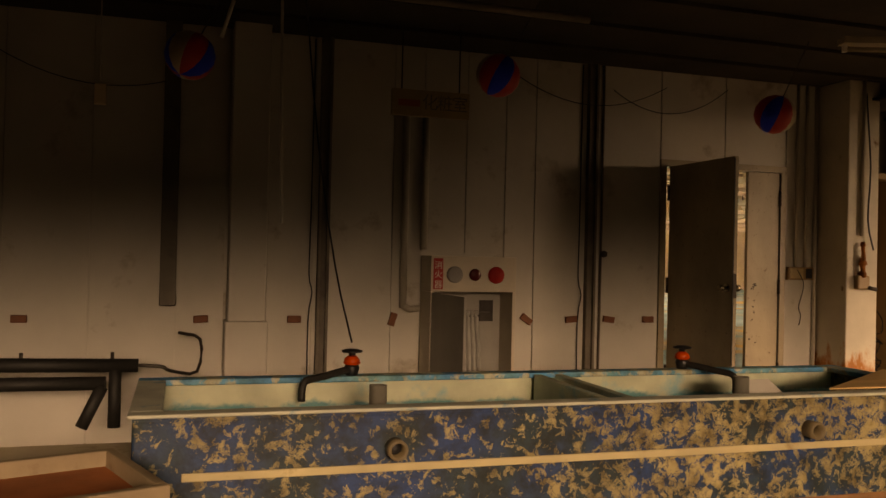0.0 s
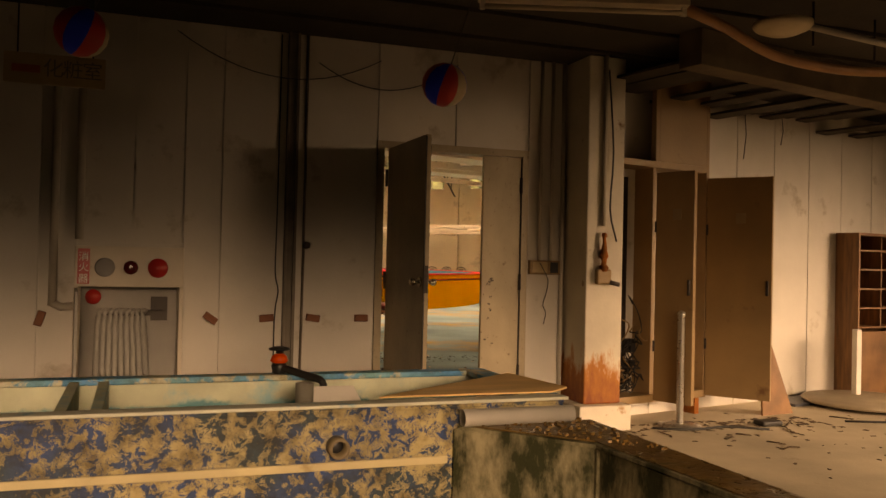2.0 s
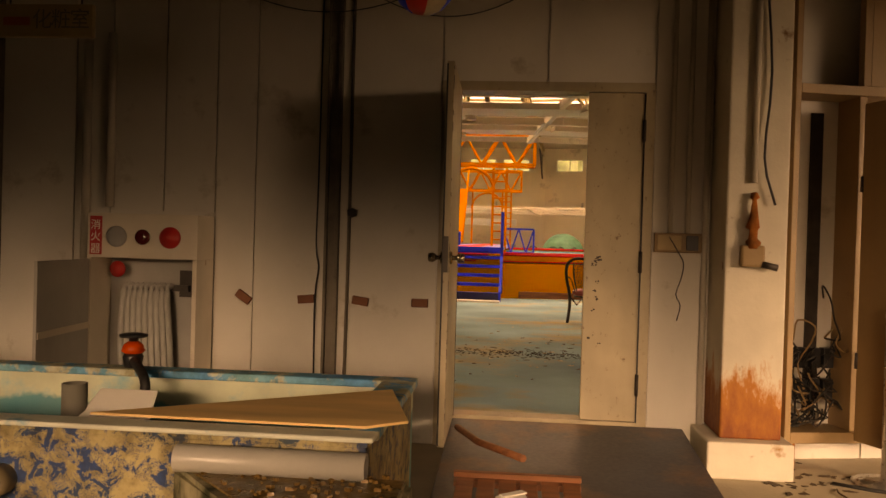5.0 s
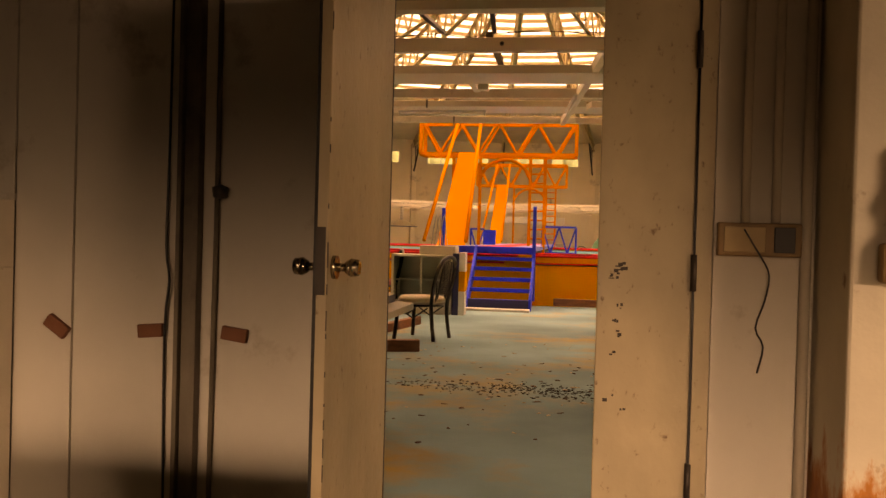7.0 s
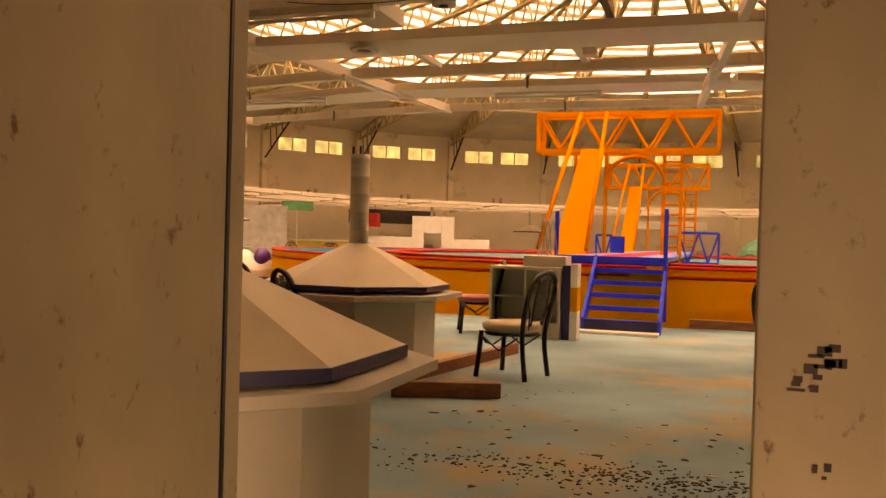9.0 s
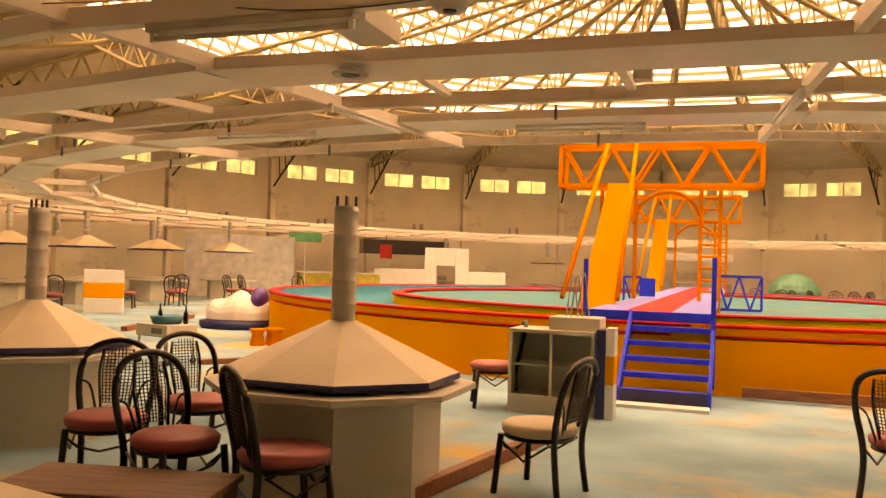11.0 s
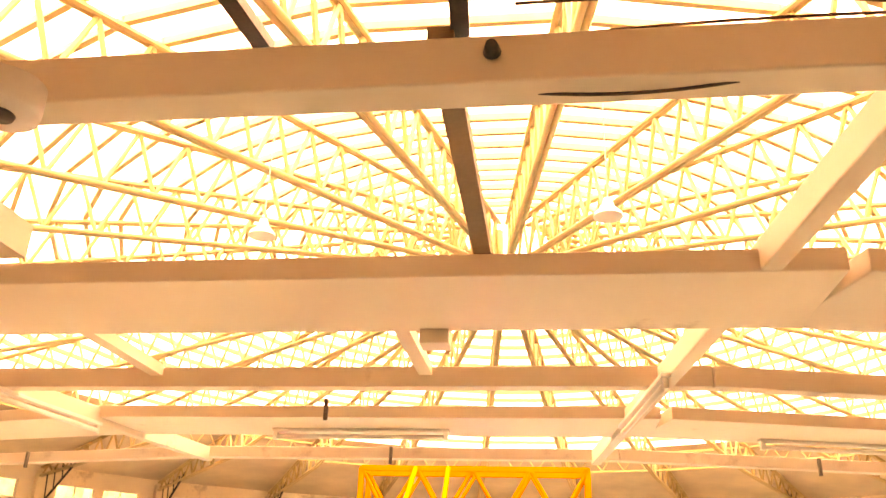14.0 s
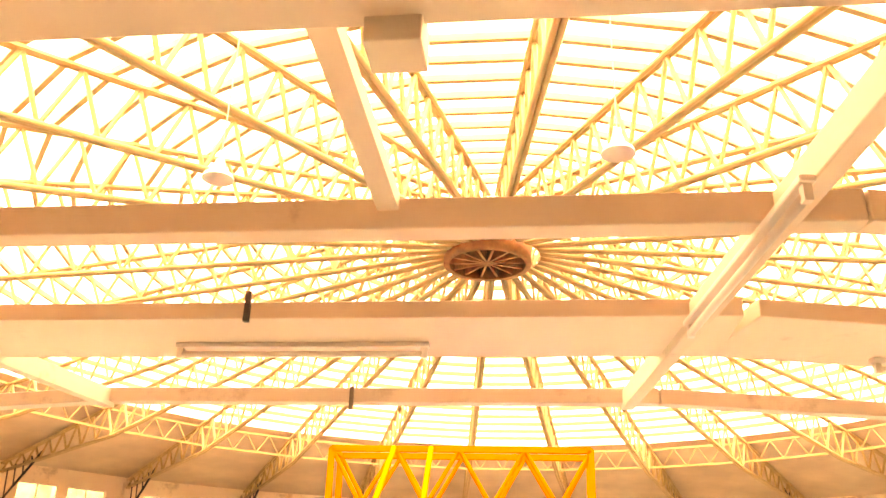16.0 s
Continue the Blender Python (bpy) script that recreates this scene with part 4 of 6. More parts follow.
lathe(bm, [(0, 0), (0.19, 0), (0.19, 0.012), (0.05, 0.03), (0, 0.03)], 32)
part("base", bm, steel, bp)
bm = B()
lathe(bm, [(0.032, 0.03), (0.032, 0.97), (0.036, 0.98), (0.036, 1.01), (0, 1.03)], 20)
part("post", bm, steel, bp)
# leaning plank board behind the cabinet door
bm = B()
v = [bm.verts.new(p) for p in ((0, 0, 0), (0.42, 0, 0), (0.04, 0.06, 0.95), (0, 0.06, 1.0), (0, 0.02, 0), (0.42, 0.02, 0), (0.04, 0.08, 0.95), (0, 0.08, 1.0))]
for f in ((0, 1, 2, 3), (4, 7, 6, 5), (0, 4, 5, 1), (1, 5, 6, 2), (2, 6, 7, 3), (3, 7, 4, 0)):
    bm.faces.new([v[i] for i in f])
tagged(part("broken_board", bm, wood, m=Matrix.Translation((8.05, 6.66, FLOOR_A)) @ Matrix.Rotation(radians(8), 4, "Z")), "broken brown plank leaning on the wall", "board")

# shelf unit and table pieces at the far wall
sh = thing("wooden_shelf", "brown wooden pigeonhole shelf against the wall", "shelf", Matrix.Translation((10.02, 7.44, FLOOR_A)) @ Matrix.Rotation(STEP, 4, "Z"))
for n, b in (("side_panel", (0, 0, 0, 0.03, 0.3, 1.85)), ("side_panel", (0.95, 0, 0, 0.98, 0.3, 1.85)), ("top", (0.03, 0, 1.82, 0.95, 0.3, 1.85)), ("back_panel", (0.03, 0.28, 0, 0.95, 0.3, 1.82)), ("front_panel", (0.03, 0.0, 0.0, 0.95, 0.02, 0.72))):
    bm = B()
    box(bm, *b, bevel=0.003)
    part(n, bm, wood, sh)
for k in range(5):
    bm = B()
    box(bm, 0.03, 0.02, 0.76 + k * 0.22, 0.95, 0.28, 0.78 + k * 0.22)
    part("shelf_board", bm, wood, sh)
bm = B()
box(bm, 0.48, 0.02, 0.78, 0.5, 0.27, 1.82)
part("divider", bm, wood, sh)
tb = thing("upturned_table", "dismantled round table with pale legs lying on the floor", "table", Matrix.Translation((9.6, 6.9, FLOOR_A)))
bm = B()
lathe(bm, [(0, 0.03), (0.62, 0.03), (0.64, 0.045), (0.64, 0.06), (0.62, 0.075), (0, 0.075)], 40)
part("tabletop", bm, mat("dirty_laminate", (0.42, 0.34, 0.25), 0.6), tb)
for x, y in ((0.14, 0.28), (0.22, -0.12), (0.5, 0.1)):
    bm = B()
    box(bm, x - 0.035, y - 0.035, 0.075, x + 0.035, y + 0.035, 0.78, bevel=0.006)
    part("leg", bm, white_plain, tb)
bm = B()
box(bm, 0, 0, 0, 0.9, 0.35, 0.03)
tagged(part("loose_board", bm, mat_board, m=Matrix.Translation((8.75, 7.0, FLOOR_A + 0.001)) @ Matrix.Rotation(0.25, 4, "Z")), "thin grey board lying on the floor", "board")

# ramp boards and the slatted pallet before the door
def ramp(name, x0, x1, y0, y1, z0, z1, label):
    bm = B()
    v = [bm.verts.new(p) for p in ((x0, y0, z0), (x1, y0, z0), (x1, y1, z1), (x0, y1, z1), (x0, y0, z0 - 0.02), (x1, y0, z0 - 0.02), (x1, y1, z1 - 0.02), (x0, y1, z1 - 0.02))]
    for f in ((0, 1, 2, 3), (4, 7, 6, 5), (0, 4, 5, 1), (1, 5, 6, 2), (2, 6, 7, 3), (3, 7, 4, 0)):
        bm.faces.new([v[i] for i in f])
    return tagged(part(name, bm, mat_board), label, "ramp board")


ramp("ramp_board", 4.34, 5.82, 4.85, 6.80, FLOOR_A + 0.021, -0.012, "worn dark blue board sloping up to the doorway")
pl = thing("slatted_pallet", "red-brown slatted wooden duckboard on the ramp", "pallet", Matrix.Translation((4.45, 4.3, -0.165)) @ Matrix.Rotation(radians(3.7), 4, "X"))
for k in range(6):
    bm = B()
    box(bm, 0.02 + k * 0.105, 0, 0.03, 0.105 + k * 0.105, 1.3, 0.05, bevel=0.003)
    part("slat", bm, wood_red, pl)
for y in (0.05, 0.62, 1.22):
    bm = B()
    box(bm, 0, y, 0.0, 0.64, y + 0.06, 0.03)
    part("bearer", bm, wood_red, pl)
    bm = B()
    box(bm, 0, y, 0.05, 0.64, y + 0.035, 0.075)
    part("cross_batten", bm, wood_red, pl)
bm = B()
tube(bm, [(4.4, 6.4, 0.02), (4.55, 6.0, 0.03), (4.8, 5.6, 0.05)], 0.02, 6)
tagged(part("timber_offcut", bm, wood_red), "thin timber lying across the ramp", "timber")
bm = B()
rs = random.Random(11)
for k in range(3):
    box(bm, -0.07 + 0.02 * k, -0.03 + 0.02 * k, 0.006 * k, 0.06 + 0.02 * k, 0.03 + 0.01 * k, 0.006 + 0.006 * k, Matrix.Rotation(0.3 * k, 4, "Z"))
tagged(part("crumpled_paper", bm, white_plain, m=Matrix.Translation((4.74, 5.2, -0.045)) @ Matrix.Rotation(radians(3.7), 4, "X")), "crumpled white paper on the duckboard", "paper")
bm = B()
tube(bm, [(4.34, 4.6, FLOOR_A + 0.05), (4.9, 4.75, -0.13), (5.5, 4.9, -0.12), (5.85, 4.95, -0.16), (5.95, 4.7, FLOOR_A + 0.012)], 0.008, 6)
tagged(part("floor_cable", bm, rubber), "black cable across the ramp board", "cable")

# ---- tank ----
tk = thing("fish_tank", "long fibreglass tank with peeling blue and turquoise paint", "tank")
TX0, TX1, TY0, TY1, TZ = -0.17, 4.32, 3.70, 4.78, 0.575
bm = B()
box(bm, TX0, TY0, FLOOR_A, TX1, TY0 + 0.05, TZ - 0.03, bevel=0.012)
part("front_panel", bm, tank_blue, tk)
bm = B()
box(bm, TX0 + 0.2, TY0 - 0.012, 0.29, 3.72, TY0, 0.325, bevel=0.004)
part("rib", bm, mat("bare_cream_gelcoat", (0.55, 0.46, 0.28), 0.6, dirt=(0.3, 0.2, 0.1), dirt_amount=0.1, dirt_scale=5), tk, "cream moulded rib")
bm = B()
box(bm, TX0 + 0.2, TY0 - 0.012, 0.0, 3.72, TY0, 0.035, bevel=0.004)
part("rib", bm, wood, tk)
for nm, b, mt in (("back_panel", (TX0, TY1 - 0.05, FLOOR_A, TX1, TY1, TZ - 0.03), tank_in), ("end_panel", (TX0, TY0 + 0.05, FLOOR_A, TX0 + 0.05, TY1 - 0.05, TZ - 0.03), tank_in), ("end_panel", (TX1 - 0.05, TY0 + 0.05, FLOOR_A, TX1, TY1 - 0.05, TZ - 0.03), tank_blue), ("bottom", (TX0 + 0.05, TY0 + 0.05, 0.1, TX1 - 0.05, TY1 - 0.05, 0.15), tank_in), ("liner", (TX0 + 0.05, TY0 + 0.05, 0.15, TX1 - 0.05, TY0 + 0.07, TZ - 0.03), tank_in)):
    bm = B()
    box(bm, *b)
    part(nm, bm, mt, tk)
for b, mt in (((TX0 - 0.02, TY0 - 0.012, TX1 + 0.02, TY0 + 0.09), rim_white), ((TX0 - 0.02, TY1 - 0.09, TX1 + 0.02, TY1 + 0.02), tank_rim), ((TX0 - 0.02, TY0 + 0.09, TX0 + 0.12, TY1 - 0.09), rim_white), ((TX1 - 0.12, TY0 + 0.09, TX1 + 0.02, TY1 - 0.09), tank_rim)):
    bm = B()
    box(bm, b[0], b[1], TZ - (0.032 if mt is tank_rim else 0.016), b[2], b[3], TZ, bevel=0.007)
    part("rim", bm, mt, tk)
bm = B()
box(bm, TX0, TY0 + 0.004, TZ - 0.032, TX1, TY0 + 0.05, TZ - 0.015)
part("front_lip", bm, tank_blue, tk)
for x in (2.05, 2.19):
    bm = B()
    box(bm, x, TY0 + 0.09, 0.15, x + 0.05, TY1 - 0.09, TZ - 0.01, bevel=0.006)
    part("divider", bm, tank_in, tk)
for x in (0.945, 3.2):
    bm = B()
    lathe(bm, [(0.032, 0.0), (0.032, 0.075), (0.046, 0.075), (0.046, 0.0), (0.032, 0.0)], 20)
    part("outlet_pipe", bm, mat("tarnished_pipe", (0.20, 0.15, 0.09), 0.5, vary=0.4), tk, m=Matrix.Translation((x, TY0, 0.395)) @ Matrix.Rotation(radians(90), 4, "X"))
    # black disc standing for the shade inside the pipe
    bm = B()
    lathe(bm, [(0, 0.0), (0.033, 0.0), (0.033, 0.004), (0, 0.004)], 20)
    part("outlet_bore_shade", bm, black_plastic, tk, m=Matrix.Translation((x, TY0 - 0.002, 0.395)) @ Matrix.Rotation(radians(90), 4, "X"))
for x in (0.98, 3.15):
    bm = B()
    lathe(bm, [(0.045, 0.15), (0.045, 0.60), (0.038, 0.60), (0.038, 0.5), (0, 0.5)], 18)
    part("standpipe", bm, mat("grey_green_pipe", (0.20, 0.19, 0.16), 0.5), tk, m=Matrix.Translation((x, TY0 + 0.5, 0.0)))


def valve(m):
    v = thing("tank_valve", "black valve with orange cap on the tank rim", "valve", m, "tank valves")
    for nm, prof, mt in (("body", [(0, 0), (0.034, 0), (0.038, 0.02), (0.044, 0.045), (0.036, 0.06), (0, 0.06)], black_plastic), ("orange_cap", [(0.036, 0.06), (0.05, 0.07), (0.042, 0.095), (0.024, 0.11), (0.0, 0.112)], mat("orange_plastic", (0.75, 0.07, 0.01), 0.4)), ("hand_wheel", [(0, 0.112), (0.02, 0.112), (0.02, 0.125), (0.058, 0.13), (0.06, 0.14), (0.03, 0.148), (0, 0.148)], black_plastic)):
        bm = B()
        lathe(bm, prof, 20)
        part(nm, bm, mt, v)
    bm = B()
    tube(bm, [(0, 0, 0.035), (0.06, -0.09, 0.025), (0.12, -0.18, 0.01), (0.17, -0.26, 0.0), (0.185, -0.285, -0.015), (0.19, -0.295, -0.05), (0.19, -0.295, -0.11)], 0.02, 10)
    part("bent_pipe", bm, rubber, v)
    return v


va = valve(Matrix.Translation((3.11, TY1 - 0.03, TZ)))
copy_thing(va, Matrix.Translation((0.95, TY1 - 0.04, TZ)) @ Matrix.Rotation(-1.62, 4, "Z"))
wall_pipe("drop_line", "thin black cord hanging from the ceiling to the tank valve", [(0.80, 5.9, CEIL_A), (0.86, 5.6, 2.0), (0.92, 5.2, 1.2), (0.95, 4.76, 0.76)], 0.006, black_plastic, "cord")
bm = B()
v = [bm.verts.new(p) for p in ((3.15, 3.86, 0.30), (3.5, 3.9, 0.30), (3.42, 4.3, 0.56), (3.2, 4.3, 0.56), (3.15, 3.86, 0.306), (3.5, 3.9, 0.306), (3.42, 4.3, 0.566), (3.2, 4.3, 0.566))]
for f in ((0, 1, 2, 3), (4, 7, 6, 5), (0, 4, 5, 1), (1, 5, 6, 2), (2, 6, 7, 3), (3, 7, 4, 0)):
    bm.faces.new([v[i] for i in f])
tagged(part("white_card", bm, white_plain), "white card slipped into the tank", "card")
bm = B()
v = [bm.verts.new(p) for p in ((3.42, 3.80, TZ + 0.004), (4.30, 3.79, TZ + 0.004), (4.42, 3.86, TZ + 0.012), (4.30, 4.32, TZ + 0.025), (3.42, 3.80, TZ + 0.012), (4.30, 3.79, TZ + 0.012), (4.42, 3.86, TZ + 0.02), (4.30, 4.32, TZ + 0.033))]
for f in ((0, 3, 2, 1), (4, 5, 6, 7), (0, 1, 5, 4), (1, 2, 6, 5), (2, 3, 7, 6), (3, 0, 4, 7)):
    bm.faces.new([v[i] for i in f])
tagged(part("plywood_sheet", bm, plywood), "orange plywood sheet resting on the tank rim", "plywood")
# mossy concrete block with a pipe
bm = B()
plan = [(3.735, 3.695), (4.20, 3.17), (4.24, 2.2), (4.46, 2.2), (4.46, 3.685)]
lo = [bm.verts.new((x, y, FLOOR_A)) for x, y in plan]
hi = [bm.verts.new((x, y, 0.46)) for x, y in plan]
bm.faces.new(hi)
bm.faces.new(lo[::-1])
for i in range(5):
    bm.faces.new((lo[i], lo[(i + 1) % 5], hi[(i + 1) % 5], hi[i]))
bmesh.ops.bevel(bm, geom=bm.edges[:], offset=0.015, segments=2, affect="EDGES")
tagged(part("concrete_trough_wall", bm, mossy), "mossy wet concrete wall at the tank's end", "concrete wall", kind="structure")
bm = B()
silt = [(3.80, 3.66), (4.21, 3.21), (4.26, 2.24), (4.44, 2.24), (4.44, 3.66)]
lo = [bm.verts.new((x, y, 0.4605)) for x, y in silt]
hi = [bm.verts.new((x, y, 0.466)) for x, y in silt]
bm.faces.new(hi)
for i in range(5):
    bm.faces.new((lo[i], lo[(i + 1) % 5], hi[(i + 1) % 5], hi[i]))
tagged(part("wet_silt", bm, mat("wet_brown_silt", (0.16, 0.09, 0.03), 0.3, vary=0.6, scale=9, dirt=(0.05, 0.04, 0.012), dirt_amount=0.4, dirt_scale=6, bump=0.8, fine=25)), "wet brown silt lying on the concrete wall", "silt")
bm = B()
lathe(bm, [(0.04, 0.0), (0.04, 0.56), (0.034, 0.56), (0.034, 0.0), (0.04, 0.0)], 22)
tagged(part("loose_pipe", bm, grey_pipe, m=Matrix.Translation((3.77, 3.64, 0.503)) @ Matrix.Rotation(radians(90), 4, "Y")), "short grey plastic pipe lying on the concrete", "pipe")
bm = B()
rs = random.Random(3)
for k in range(420):
    x, y = rs.uniform(3.85, 4.42), rs.uniform(2.4, 3.66)
    if x + 0.86 * y < 6.95 + 0.02:
        continue
    s = rs.uniform(0.004, 0.014)
    box(bm, x, y, 0.4655, x + s, y + s * 1.4, 0.469 + s * 0.5, Matrix.Translation((x, y, 0)) @ Matrix.Rotation(rs.uniform(0, 3), 4, "Z") @ Matrix.Translation((-x, -y, 0)))
tagged(part("wet_debris", bm, mat("wet_brown_debris", (0.20, 0.11, 0.04), 0.25, vary=0.5)), "wet brown grit on the concrete", "debris", kind="stuff")

# front trough and black barrier frame
ft = thing("front_trough", "pale trough with a rusty orange inside", "trough", Matrix.Translation((-0.22, 3.6, 0.42)) @ Matrix.Rotation(radians(20), 4, "Z"))
trough_m = mat("stained_trough", (0.32, 0.24, 0.16), 0.6, vary=0.3, dirt=(0.22, 0.14, 0.09), dirt_amount=0.3, dirt_scale=4)
for nm, b, mt in (("front_side", (-1.8, -0.62, -0.6, 0.0, -0.58, 0.04), trough_m), ("back_side", (-1.8, 0.0, -0.6, 0.0, 0.04, 0.04), trough_m), ("end_side", (-0.04, -0.58, -0.6, 0.0, 0.0, 0.04), trough_m), ("bottom", (-1.8, -0.58, -0.2, -0.04, 0.0, -0.02), mat("rusty_lining", (0.45, 0.13, 0.05), 0.7, vary=0.4))):
    bm = B()
    box(bm, *b, bevel=0.006)
    part(nm, bm, mt, ft)
fr = thing("padded_rack", "black foam padded steel rack", "rack", Matrix.Translation((-1.24, 5.9, 0)))
for nm, a, b, r in (("rail", (-0.3, 0, 0.52), (1.0, 0, 0.5), 0.045), ("rail", (-0.3, 0.1, 0.38), (0.8, 0.05, 0.38), 0.045), ("post", (0.86, 0.0, 0.5), (0.86, 0.0, 0.1), 0.04), ("post", (-0.16, 0.0, 0.5), (-0.16, 0.0, FLOOR_A), 0.04), ("post", (0.78, 0.04, 0.36), (0.66, 0.02, 0.1), 0.04)):
    bm = B()
    cyl(bm, a, b, r, seg=14)
    part(nm, bm, rubber, fr)
bm = B()
tube(bm, [(1.0, 0, 0.5), (1.15, 0, 0.49), (1.2, 0.02, 0.46), (1.38, 0.4, 0.40), (1.40, 0.5, 0.62), (1.25, 0.6, 0.66)], 0.012, 8)
part("tap_rod", bm, dark_metal, fr)
for x in (0.0, 0.3, 0.84):
    bm = B()
    cyl(bm, (x, 0, 0.54), (x, 0, 0.59), 0.012, seg=8)
    part("bolt", bm, dark_metal, fr)
bm = B()
rs = random.Random(9)
for k in range(60):
    x, y = rs.uniform(-1.9, -0.3), rs.uniform(4.9, 5.7)
    a = rs.uniform(0, 3)
    r = rs.uniform(0.05, 0.14)
    tube(bm, [(x + r * math.cos(a + q * 0.9), y + r * math.sin(a + q * 0.9), FLOOR_A + 0.05 + 0.12 * rs.random()) for q in range(6)], 0.012, 5)
tagged(part("hose_heap", bm, rubber), "heap of dark hoses and scrap on the floor", "hose heap", kind="stuff")
bm = B()
box(bm, -2.1, 4.85, FLOOR_A, -0.3, 5.75, FLOOR_A + 0.06)
tagged(part("scrap_board", bm, wood), "dark board under the hose heap", "board")

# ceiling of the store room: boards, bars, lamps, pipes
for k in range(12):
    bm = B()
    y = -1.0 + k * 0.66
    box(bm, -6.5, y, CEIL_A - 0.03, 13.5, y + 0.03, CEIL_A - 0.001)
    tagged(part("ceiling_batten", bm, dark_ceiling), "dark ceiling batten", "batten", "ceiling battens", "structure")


lamp_enamel = mat("dusty_enamel", (0.55, 0.46, 0.34), 0.5, vary=0.3, scale=3)


def tube_lamp(m, enamel, w=0.05):
    t = thing("tube_lamp", "unlit fluorescent tube fitting", "tube lamp", m, "tube lamps")
    bm = B()
    box(bm, -0.62, -w, 0, 0.62, w, w, bevel=0.006)
    part("housing", bm, enamel, t)
    for s in (-0.61, 0.58):
        bm = B()
        box(bm, s, -0.012, -0.05, s + 0.03, 0.012, 0)
        part("socket", bm, white_plain, t)
    bm = B()
    cyl(bm, (-0.585, 0, -0.03), (0.585, 0, -0.03), 0.016, seg=10)
    part("tube", bm, enamel, t)
    return t


tl = tube_lamp(Matrix.Translation((4.78, 4.42, 2.74)) @ Matrix.Rotation(-0.3, 4, "Z"), lamp_enamel)
for x, y, a in ((8.4, 5.05, 0.2), (3.0, 2.6, 0.05)):
    copy_thing(tl, Matrix.Translation((x, y, 2.74)) @ Matrix.Rotation(a, 4, "Z"))
wall_pipe("ceiling_pipe", "rust-orange pipe slung under the ceiling", [(5.35, 4.28, 2.76), (5.9, 4.55, 2.76), (6.5, 4.8, 2.70), (7.2, 4.9, 2.69), (7.8, 4.95, 2.74)], 0.035, mat("copper_brown_pipe", (0.38, 0.17, 0.07), 0.5, vary=0.3))
wall_pipe("ceiling_pipe", "pale pipe slung under the ceiling", [(6.4, 4.5, 2.84), (7.6, 4.7, 2.84), (11.0, 5.3, 2.82)], 0.022, conduit)
wall_pipe("ceiling_pipe", "long dark pipe along the ceiling", [(-4, 5.2, CEIL_A - 0.12), (1.5, 5.2, CEIL_A - 0.12), (2.6, 5.15, CEIL_A - 0.14)], 0.025, dark_pipe)
beam_turn = Matrix.Translation((6.3, 5.35, 0)) @ Matrix.Rotation(STEP, 4, "Z")
bm = B()
box(bm, 0, 0, 2.74, 7.4, 0.22, CEIL_A - 0.002, beam_turn, bevel=0.006)
tagged(part("ceiling_beam", bm, mat("brown_beam", (0.13, 0.09, 0.055), 0.8, vary=0.45, scale=3, bump=0.3)), "brown boxed beam under the store ceiling", "ceiling beam", kind="structure")
rs = random.Random(17)
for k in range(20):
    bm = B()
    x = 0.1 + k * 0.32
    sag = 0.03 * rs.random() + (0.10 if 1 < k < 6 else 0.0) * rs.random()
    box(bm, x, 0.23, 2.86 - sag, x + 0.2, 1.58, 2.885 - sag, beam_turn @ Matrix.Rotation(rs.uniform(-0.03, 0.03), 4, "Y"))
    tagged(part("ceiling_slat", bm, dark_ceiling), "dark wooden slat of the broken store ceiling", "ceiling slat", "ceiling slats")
for x, y in ((6.6, 4.55), (7.3, 4.7), (7.9, 4.85), (8.8, 5.1), (9.3, 5.0)):
    bm = B()
    cyl(bm, (x, y, 2.72), (x, y, CEIL_A), 0.009, seg=6)
    tagged(part("hanger_rod", bm, dark_metal), "thin dark rod hanging from the ceiling", "rod", "ceiling rods")
for x, l in ((7.6, 0.35), (8.3, 0.5), (8.9, 0.3)):
    bm = B()
    y = 6.85 + (x - 6.1) * 0.225 - 0.05
    tube(bm, [(x, y, 2.86), (x + 0.02, y, 2.86 - l * 0.5), (x - 0.01, y, 2.86 - l)], 0.005, 5)
    tagged(part("dangling_wire", bm, black_plastic), "short wire dangling from the ceiling edge", "wire", "dangling wires")
bm = B()
lathe(bm, [(0, -0.05), (0.10, -0.045), (0.17, -0.015), (0.19, 0.01), (0.19, 0.03), (0, 0.03)], 28)
tagged(part("ceiling_fitting", bm, mat("cream_plastic", (0.60, 0.48, 0.33), 0.5), m=Matrix.Translation((6.3, 4.5, 2.80))), "round cream ceiling fitting", "ceiling fitting")
wall_pipe("hanging_tube", "thin pale tube hanging from the ceiling", [(0.49, 4.6, 3.0), (0.5, 4.6, 2.2), (0.52, 4.6, 1.42)], 0.008, grey_pipe)
wall_pipe("hanging_tube", "bent pale tube hanging from the ceiling", [(0.27, 5.0, 3.0), (0.26, 5.0, 2.7), (0.2, 5.05, 2.5)], 0.012, grey_pipe)
wall_pipe("drop_line", "cord with a small pull switch", [(-0.43, 4.8, 3.0), (-0.42, 4.8, 2.15)], 0.003, grey_pipe, "cord")
bm = B()
box(bm, -0.03, -0.02, -0.08, 0.03, 0.02, 0.03, bevel=0.008)
tagged(part("pull_switch", bm, cream_seat, m=Matrix.Translation((-0.42, 4.8, 2.1))), "cream pull switch on its cord", "switch")
for p0, p1, sg_ in (((3.7, WY - 0.03, 2.8), (4.9, WY - 0.03, 2.9), 0.22), ((-1.6, WY - 0.03, 2.9), (0.2, WY - 0.03, 2.7), 0.3), ((2.6, WY - 0.1, 2.92), (4.2, WY - 0.1, 2.85), 0.25)):
    bm = B()
    tube(bm, curve_pts(p0, p1, sg_), 0.004, 6)
    tagged(part("sagging_cable", bm, black_plastic), "sagging black cable on the wall", "cable", "sagging cables")

